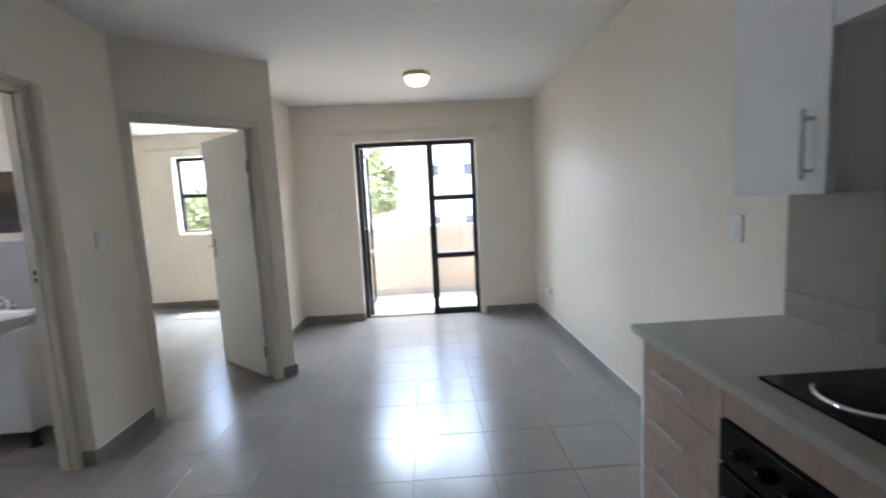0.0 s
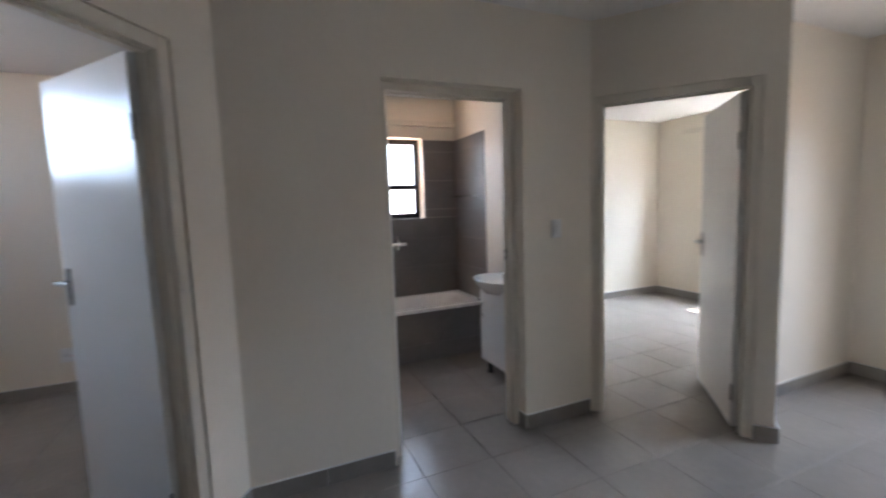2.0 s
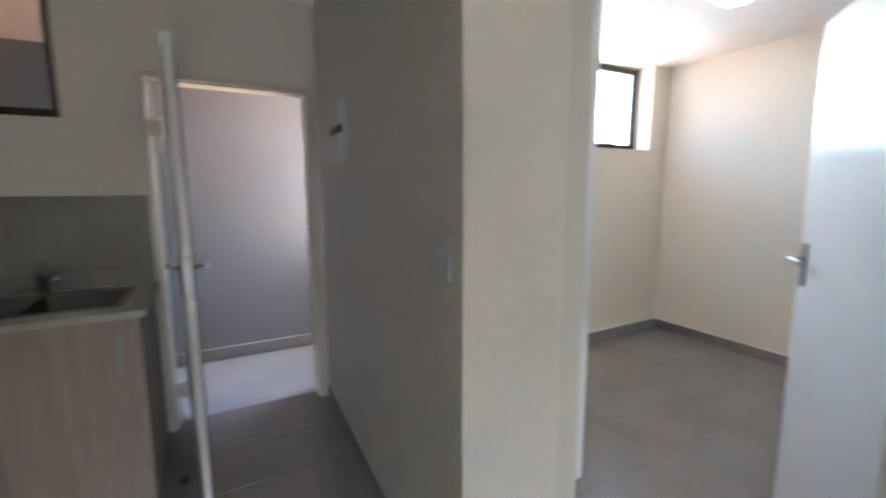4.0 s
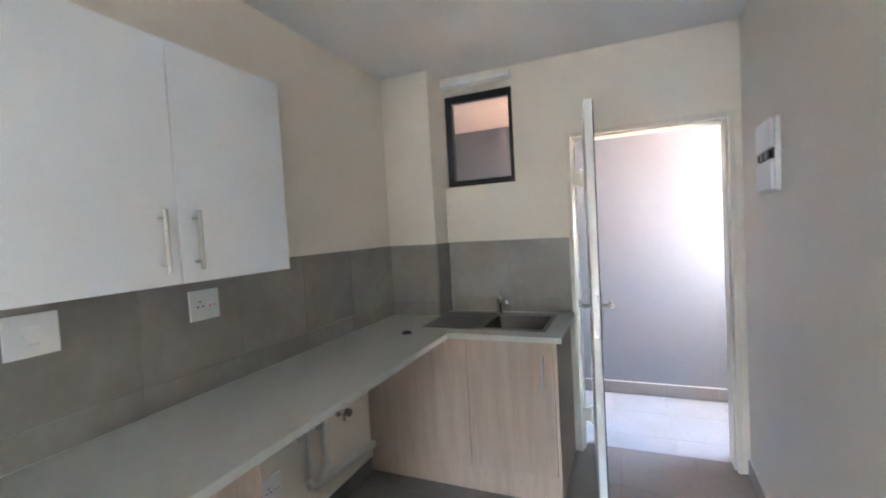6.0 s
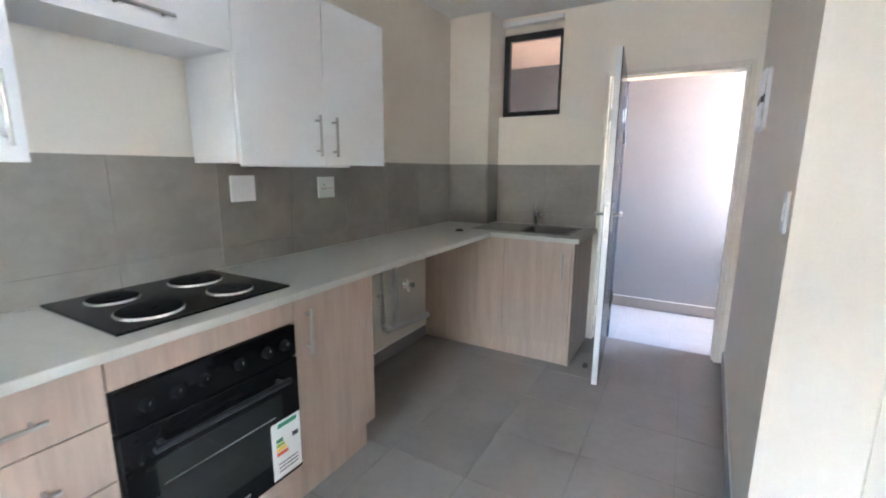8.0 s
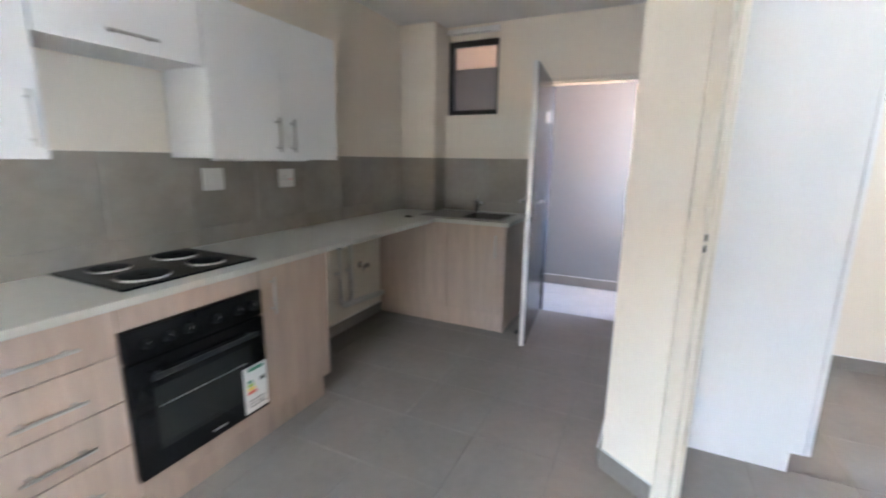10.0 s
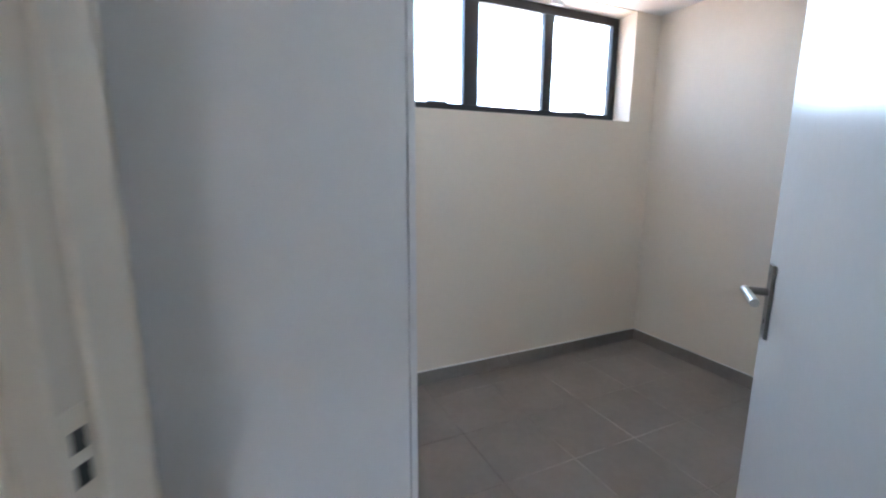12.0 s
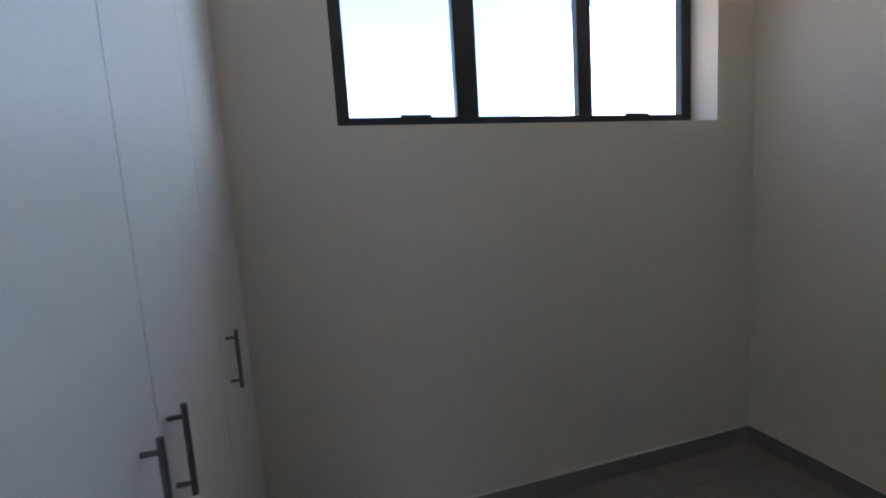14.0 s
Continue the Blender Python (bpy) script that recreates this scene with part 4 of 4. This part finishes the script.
for x in (VX0 + 0.05, VX1 - 0.05):
    for y in (VY0 + 0.06, VY1 - 0.05):
        part("foot", lathe([(0, 0.12), (0.022, 0.12), (0.022, 0.02), (0.028, 0.012), (0.028, 0), (0, 0)], at=(x, y, 0), seg=16), RUBBER, vn, "black plastic foot", smooth=True)
bs = thing("basin", pose((VX0 + VX1) / 2 - 0.03, 3.06, 0.70), "white ceramic basin with an overhanging rounded bowl", "basin")
part("bowl", lathe([(0.06, 0.0), (0.16, 0.02), (0.235, 0.075), (0.265, 0.118), (0.272, 0.13), (0.262, 0.136), (0.235, 0.128), (0.2, 0.10), (0.12, 0.06), (0.03, 0.045), (0, 0.045)], sx=1.0, sy=0.72, seg=40), PORCELAIN, bs, smooth=True)
part("ledge", box(-0.235, 0.245, 0.12, 0.225, 0.075, 0.14, 0.015, seg=3), PORCELAIN, bs, smooth=True)
part("drain", lathe([(0, 0.049), (0.02, 0.049), (0.022, 0.046)], seg=16), CHROME, bs)
bt2 = thing("basin_mixer", pose((VX0 + VX1) / 2 - 0.03, 3.225, 0.842), "chrome basin mixer with two cross handles", "tap")
part("body", lathe([(0, 0), (0.022, 0), (0.02, 0.05), (0.015, 0.065), (0, 0.07)], seg=20), CHROME, bt2, smooth=True)
part("spout", tube([(0, 0, 0.055), (0, -0.03, 0.10), (0, -0.07, 0.115), (0, -0.10, 0.095)], 0.01), CHROME, bt2, smooth=True)
part("tap_handle", rod((-0.02, 0, 0.035), (-0.075, -0.01, 0.045), 0.012), CHROME, bt2, smooth=True)
part("tap_handle", rod((0.02, 0, 0.035), (0.075, -0.01, 0.045), 0.012), CHROME, bt2, smooth=True)
mr = thing("mirror", pose(0, 3.2995, 0), "frameless rectangular wall mirror above the basin", "mirror")
part("backing", box(-2.64, -2.26, -0.006, -0.001, 1.335, 1.725), PLASTIC, mr)
part("glass", box(-2.642, -2.258, -0.0105, -0.0065, 1.333, 1.727, 0.001), MIRROR, mr)

# ---------- balcony, corridor, outdoors ----------
bf = struct("balcony_floor", box(-1.25, 1.8, 5.7, 7.1, -0.2, -0.029), GROUT, "beige tiled balcony floor", "floor")
struct("parapet", box(-1.25, 1.8, 7.0, 7.14, -0.2, 1.035, 0.006), BEIGE_WALL, "beige plastered balcony parapet", "parapet")
struct("parapet_plinth", box(-1.25, 1.8, 6.985, 6.999, -0.02, 0.085, 0.003), BAL_TILE, "low tiled plinth along the parapet", "trim")
struct("balcony_side_wall", box(1.8, 2.0, 5.74, 7.14, -0.2, H), BEIGE_WALL, "beige plastered balcony side wall")
cf = struct("corridor_floor", box(-1.0, 2.6, -3.05, -1.70, -0.2, -0.024), GROUT, "tiled access corridor floor, skylight put into its pale colour", "floor")
struct("wall_corridor", box(-1.0, 2.6, -3.0, -2.70, -0.2, 2.6), CORR_WALL, "grey plastered wall across the access corridor")
# added out of view, blocks sun and sky from the corridor's open side
struct("wall_corridor_north", box(1.787, 2.6, -1.78, -1.6, -0.2, 2.56), CORR_WALL, "unseen added wall that keeps sun out of the access corridor")
struct("wall_corridor_end", box(2.6, 2.75, -3.05, -1.6, -0.2, 2.6), CORR_WALL, "plastered end of the access corridor")
# unseen wall added to cut down the skylight that reaches the corridor
wall("wall_corridor_west", (-1.0, -2.7), (-1.0, -1.78), 0.12, -0.2, 2.42, [(0.08, 0.84, 0.95, 2.25)], "unseen added wall whose opening limits the corridor's light", CORR_WALL)
struct("corridor_soffit", box(-1.0, 2.6, -2.698, -1.782, 2.42, 2.56), WARM_LIT_CEIL, "corridor soffit with warm bounced light in its colour", "ceiling")
struct("ground", box(-400, 400, -400, 900, -3.4, -3.1), GRASS, "dry ground reaching to the horizon", "ground")
struct("driveway", box(-2.2, 16, 9.0, 60, -3.1, -3.08), ROAD, "pale paved driveway between the buildings", "road")


def far_building(m, w, d, storeys, label, wins):
    """A plain rendered block; local x along its front, y behind it."""
    th = thing("apartment_building", m, label, "building")
    hh = 3.0 + storeys * 2.8
    part("wall", box(0, w, 0, d, 0, hh, 0.02), FACADE, th)
    part("roof", box(-0.3, w + 0.3, -0.3, d + 0.3, hh, hh + 0.3, 0.03), ROOF, th)
    for k in range(storeys):
        z = 3.05 + k * 2.8
        part("string_course", box(-0.02, w + 0.02, -0.05, 0.0, z - 0.9, z - 0.8), FACADE, th)
        for x in wins:
            wn_ = part("window", box(x, x + 0.52, -0.03, 0.02, z, z + 0.6, 0.01), FAR_FRAME, th)
            for a in (0.04, 0.28):
                part("pane", box(x + a, x + a + 0.20, -0.035, -0.025, z + 0.04, z + 0.56), FAR_GLASS, wn_)
            part("sill", box(x - 0.05, x + 0.57, -0.09, 0.0, z - 0.07, z - 0.01), FACADE, wn_)


far_building(pose(-0.3, 24, -3.08), 17, 9, 2, "white rendered apartment block with small windows across the yard", (0.9, 2.75, 5.4, 7.8, 10.2, 12.6, 15.0))
far_building(pose(-9, 50, -3.08), 8, 8, 1, "pale low house at the end of the lane", (1.5, 4.6))
# boundary wall that recedes under the trees
bw = thing("boundary_wall", pose(-2.35, 9.5, -3.1, 0, 0, 89), "beige plastered boundary wall with piers along the lane", "garden wall")
part("wall", box(0, 36, -0.1, 0.1, 0, 3.85, 0.02), BEIGE_WALL, bw)
for k in range(13):
    part("pier", box(k * 3 - 0.2, k * 3 + 0.2, -0.16, 0.16, 0, 4.0, 0.02), BEIGE_WALL, bw)


def tree(x, y, z, height, spread, seed, label):
    rnd = random.Random(seed)
    th = thing("tree", pose(x, y, z), label, "tree")
    bm = bmesh.new()
    pts = [(0, 0, 0), (0.1, 0.05, height * 0.2), (-0.05, 0.1, height * 0.42), (0.05, 0, height * 0.62)]
    tube(pts[:2], 0.22, bm), tube(pts[1:3], 0.17, bm), tube(pts[2:], 0.12, bm)
    tips = []
    for k in range(16):
        a, hz = rnd.uniform(0, 6.28), rnd.uniform(0.25, 0.62) * height
        ln = spread * rnd.uniform(0.5, 0.95)
        mid = (math.cos(a) * ln * 0.5, math.sin(a) * ln * 0.5, hz + height * 0.12)
        tip = (math.cos(a) * ln, math.sin(a) * ln, hz + height * rnd.uniform(0.1, 0.35))
        tube([(0, 0, hz), mid, tip], 0.05, bm, 6)
        tips += [mid, tip]
    part("trunk", bm, BARK, th)
    verts, faces = [], []
    for k in range(420):
        if rnd.random() < 0.6:
            c = Vector(rnd.choice(tips)) + Vector((rnd.gauss(0, 0.5), rnd.gauss(0, 0.5), rnd.gauss(0, 0.5)))
        else:
            a, u = rnd.uniform(0, 6.28), rnd.uniform(-0.9, 1)
            rr_ = spread * (1 - u * u * 0.55) * rnd.uniform(0.55, 1.0)
            c = Vector((math.cos(a) * rr_, math.sin(a) * rr_, height * (0.62 + 0.36 * u)))
        for q in range(60):
            p = c + Vector((rnd.gauss(0, 0.3), rnd.gauss(0, 0.3), rnd.gauss(0, 0.26)))
            s = rnd.uniform(0.06, 0.14)
            u_ = Vector((rnd.gauss(0, 1), rnd.gauss(0, 1), rnd.gauss(0, 0.6))).normalized()
            w_ = u_.orthogonal().normalized() * s * 0.45
            i = len(verts)
            verts += [p - u_ * s, p + w_, p + u_ * s, p - w_]
            faces.append((i, i + 1, i + 2, i + 3))
    me = bpy.data.meshes.new("crown")
    me.from_pydata(verts, [], faces)
    me.materials.append(LEAF)
    cr = new("crown", me)
    cr.parent = th
    tagged(cr, kind="stuff")


tree(-4.3, 19, -3.1, 12.0, 3.5, 4, "leafy green tree behind the boundary wall")
tree(-5.0, 27, -3.1, 12.0, 3.4, 9, "leafy green tree farther along the lane")
tree(-8.5, 19, -3.1, 5.4, 2.6, 13, "leafy green tree beside the building")
tree(-4.2, 35, -3.1, 8.5, 3.0, 21, "distant leafy tree at the end of the lane")

# ---------- tiles and skirtings ----------
lay_tiles(floor, -4.3, 1.62, -1.68, 5.66, 0.13, 3.25, T, T, lambda x, y: pose(x, y, 0), FLOOR_TILE)
lay_tiles(floor, -4.3, -1.3, 5.664, 6.95, 0.13, 3.25, T, T, lambda x, y: pose(x, y, 0), FLOOR_TILE)
lay_tiles(bf, -1.24, 1.79, 5.74, 6.98, 0.2, 6.0, 0.4, 0.4, lambda x, y: pose(x, y, -0.022), BAL_TILE)
lay_tiles(cf, -0.99, 2.59, -2.745, -1.70, -0.2, -2.745, 0.4, 0.4, lambda x, y: pose(x, y, -0.018), CORR_LIT_TILE, joint=0.001)
# splashback: east wall, pier, south wall
spb = struct("splashback", box(E_X - 0.004, E_X - 0.001, -1.35, 1.90, TOP + 0.001, 1.398), GROUT, "grey-beige splashback tiles above the worktop", "splashback")
lay_tiles(spb, -1.353, 1.905, TOP + 0.002, 1.40, 0.355, 1.01, 0.405, 0.40, lambda y, z: Matrix.Translation((E_X - 0.009, y, z)) @ Matrix(((0, 0, -1, 0), (1, 0, 0, 0), (0, 1, 0, 0), (0, 0, 0, 1))), SPLASH)
spc = struct("splashback_pier", box(1.233, E_X - 0.011, -1.354, -1.351, TOP + 0.001, 1.398), GROUT, "grey-beige tiles on the kitchen pier", "splashback")
UPN = Matrix(((1, 0, 0, 0), (0, 0, 1, 0), (0, 1, 0, 0), (0, 0, 0, 1)))
lay_tiles(spc, 1.230, E_X - 0.011, TOP + 0.002, 1.40, 1.0, 1.01, 0.6, 0.40, lambda x, z: Matrix.Translation((x, -1.346, z)) @ UPN, SPLASH)
sps = struct("splashback_south", box(0.395, 1.228, S_Y + 0.001, S_Y + 0.004, TOP + 0.001, 1.398), GROUT, "grey-beige tiles behind the sink", "splashback")
lay_tiles(sps, 0.393, 1.222, TOP + 0.002, 1.40, 0.39, 1.01, 0.405, 0.40, lambda x, z: Matrix.Translation((x, S_Y + 0.009, z)) @ UPN, SPLASH)
lay_tiles(spc, -1.575, -1.356, TOP + 0.002, 1.40, -1.575, 1.01, 0.6, 0.40, lambda y, z: Matrix.Translation((1.224, y, z)) @ Matrix(((0, 0, -1, 0), (1, 0, 0, 0), (0, 1, 0, 0), (0, 0, 0, 1))), SPLASH)
# bathroom tiles
btw = struct("bath_tiling", box(-3.749, -3.745, 1.61, 3.295, 0.4, 1.309), GROUT, "dark grey tiles on the wall above the bath", "tiling")
MX = Matrix(((0, 0, 1, 0), (1, 0, 0, 0), (0, 1, 0, 0), (0, 0, 0, 1)))
UPS = Matrix(((1, 0, 0, 0), (0, 0, -1, 0), (0, 1, 0, 0), (0, 0, 0, 1)))
for a, b, c, d in ((1.61, 3.292, 0.46, 1.31), (2.932, 3.292, 1.312, 2.12), (1.61, 2.298, 1.312, 2.12)):
    lay_tiles(btw, a, b, c, d, 1.61, 0.50, 0.6, 0.3, lambda y, z: Matrix.Translation((-3.741, y, z)) @ MX, BATH_TILE)
btn = struct("bath_tiling_north", box(-3.74, -3.08, 3.2955, 3.2985, 0.4, 2.118), GROUT, "dark grey tiles at the end of the bath", "tiling")
lay_tiles(btn, -3.742, -3.078, 0.46, 2.12, -3.68, 0.50, 0.6, 0.3, lambda x, z: Matrix.Translation((x, 3.2915, z)) @ UPS, BATH_TILE)
lay_tiles(apron, 1.605, 3.29, 0.0, 0.462, 1.61, -0.14, 0.6, 0.3, lambda y, z: Matrix.Translation((-3.122, y, z)) @ MX, BATH_TILE)
bvs = struct("basin_splashback", box(-2.70, -2.2, 3.2955, 3.2985, 0.70, 1.278), GROUT, "grey tile splashback behind the basin", "splashback")
lay_tiles(bvs, -2.702, -2.198, 0.70, 1.28, -2.702, 0.70, 0.51, 0.6, lambda x, z: Matrix.Translation((x, 3.2915, z)) @ UPS, mat("basin_tile", (0.42, 0.41, 0.41), 0.35, var=0.08, scale=3, fine=30))


def skirting(name, pts, label="grey tile skirting along the wall foot", material=None):
    """Skirting tiles along the seen face of a wall; the room lies on the right of the way."""
    th = thing(name, pose(0, 0, 0), label, "skirting", kind="structure")
    for p, q in zip(pts, pts[1:]):
        p, q = Vector(p), Vector(q)
        ln = (q - p).length
        n = max(1, round(ln / T))
        w = ln / n
        ang = math.degrees(math.atan2((q - p).y, (q - p).x))
        bm = box(0, w - 0.002, -0.011, 0.0, 0.0005, 0.092, 0.0015, seg=1)
        me = bpy.data.meshes.new("skirting_tile")
        bm.to_mesh(me)
        bm.free()
        me.materials.append(material or SKIRT)
        bm = box(0, ln, -0.009, -0.0005, 0.0925, 0.0955)
        part("edge_trim", bm, PLASTIC, th, "thin pale line along the top edge").matrix_basis = pose(p.x, p.y, 0, 0, 0, ang)
        for k in range(n):
            o = p + (q - p) * (k / n)
            t = new("skirting_tile", me)
            t.matrix_basis = pose(o.x, o.y, 0, 0, 0, ang)
            t.parent = th


skirting("baseboard_living", [(-1.25, 4.39), (-1.25, N_Y), (-0.53, N_Y)])
skirting("baseboard_north_east", [(0.95, N_Y), (E_X, N_Y), (E_X, 1.915)])
skirting("baseboard_return", [tuple(A + AB * 0.908), tuple(B + AB * 0.011), tuple(RET)])
skirting("baseboard_bathroom_wall", [(BATH_X - 0.075, 2.78), (BATH_X, 2.78), (BATH_X, 3.29)])
skirting("baseboard_hall", [tuple(C + CD * 1.214), tuple(D)][::-1])
skirting("baseboard_hall_2", [tuple(C + CD * 0.233), tuple(C), (BATH_X, 1.91)])
skirting("baseboard_entrance", [tuple(S_END), tuple(D + Vector((0.011, 0)))])
skirting("baseboard_kitchen", [(E_X, 0.39), (E_X, FY)])
skirting("baseboard_bedroom_1", [(-4.19, 3.42), (-4.19, 6.89), (-1.36, 6.89), (-1.36, 4.45)])
skirting("baseboard_bedroom_2", [(WX - 0.03, -1.45), (-3.86, -1.45), (-3.86, 1.49)])
skirting("baseboard_corridor", [(2.59, -2.70), (-0.99, -2.70)], "dark grey tile skirting along the corridor wall", BATH_TILE)
skirting("baseboard_bath_doorway", [(-1.852, 2.784), (-1.852, 2.83)][::-1])
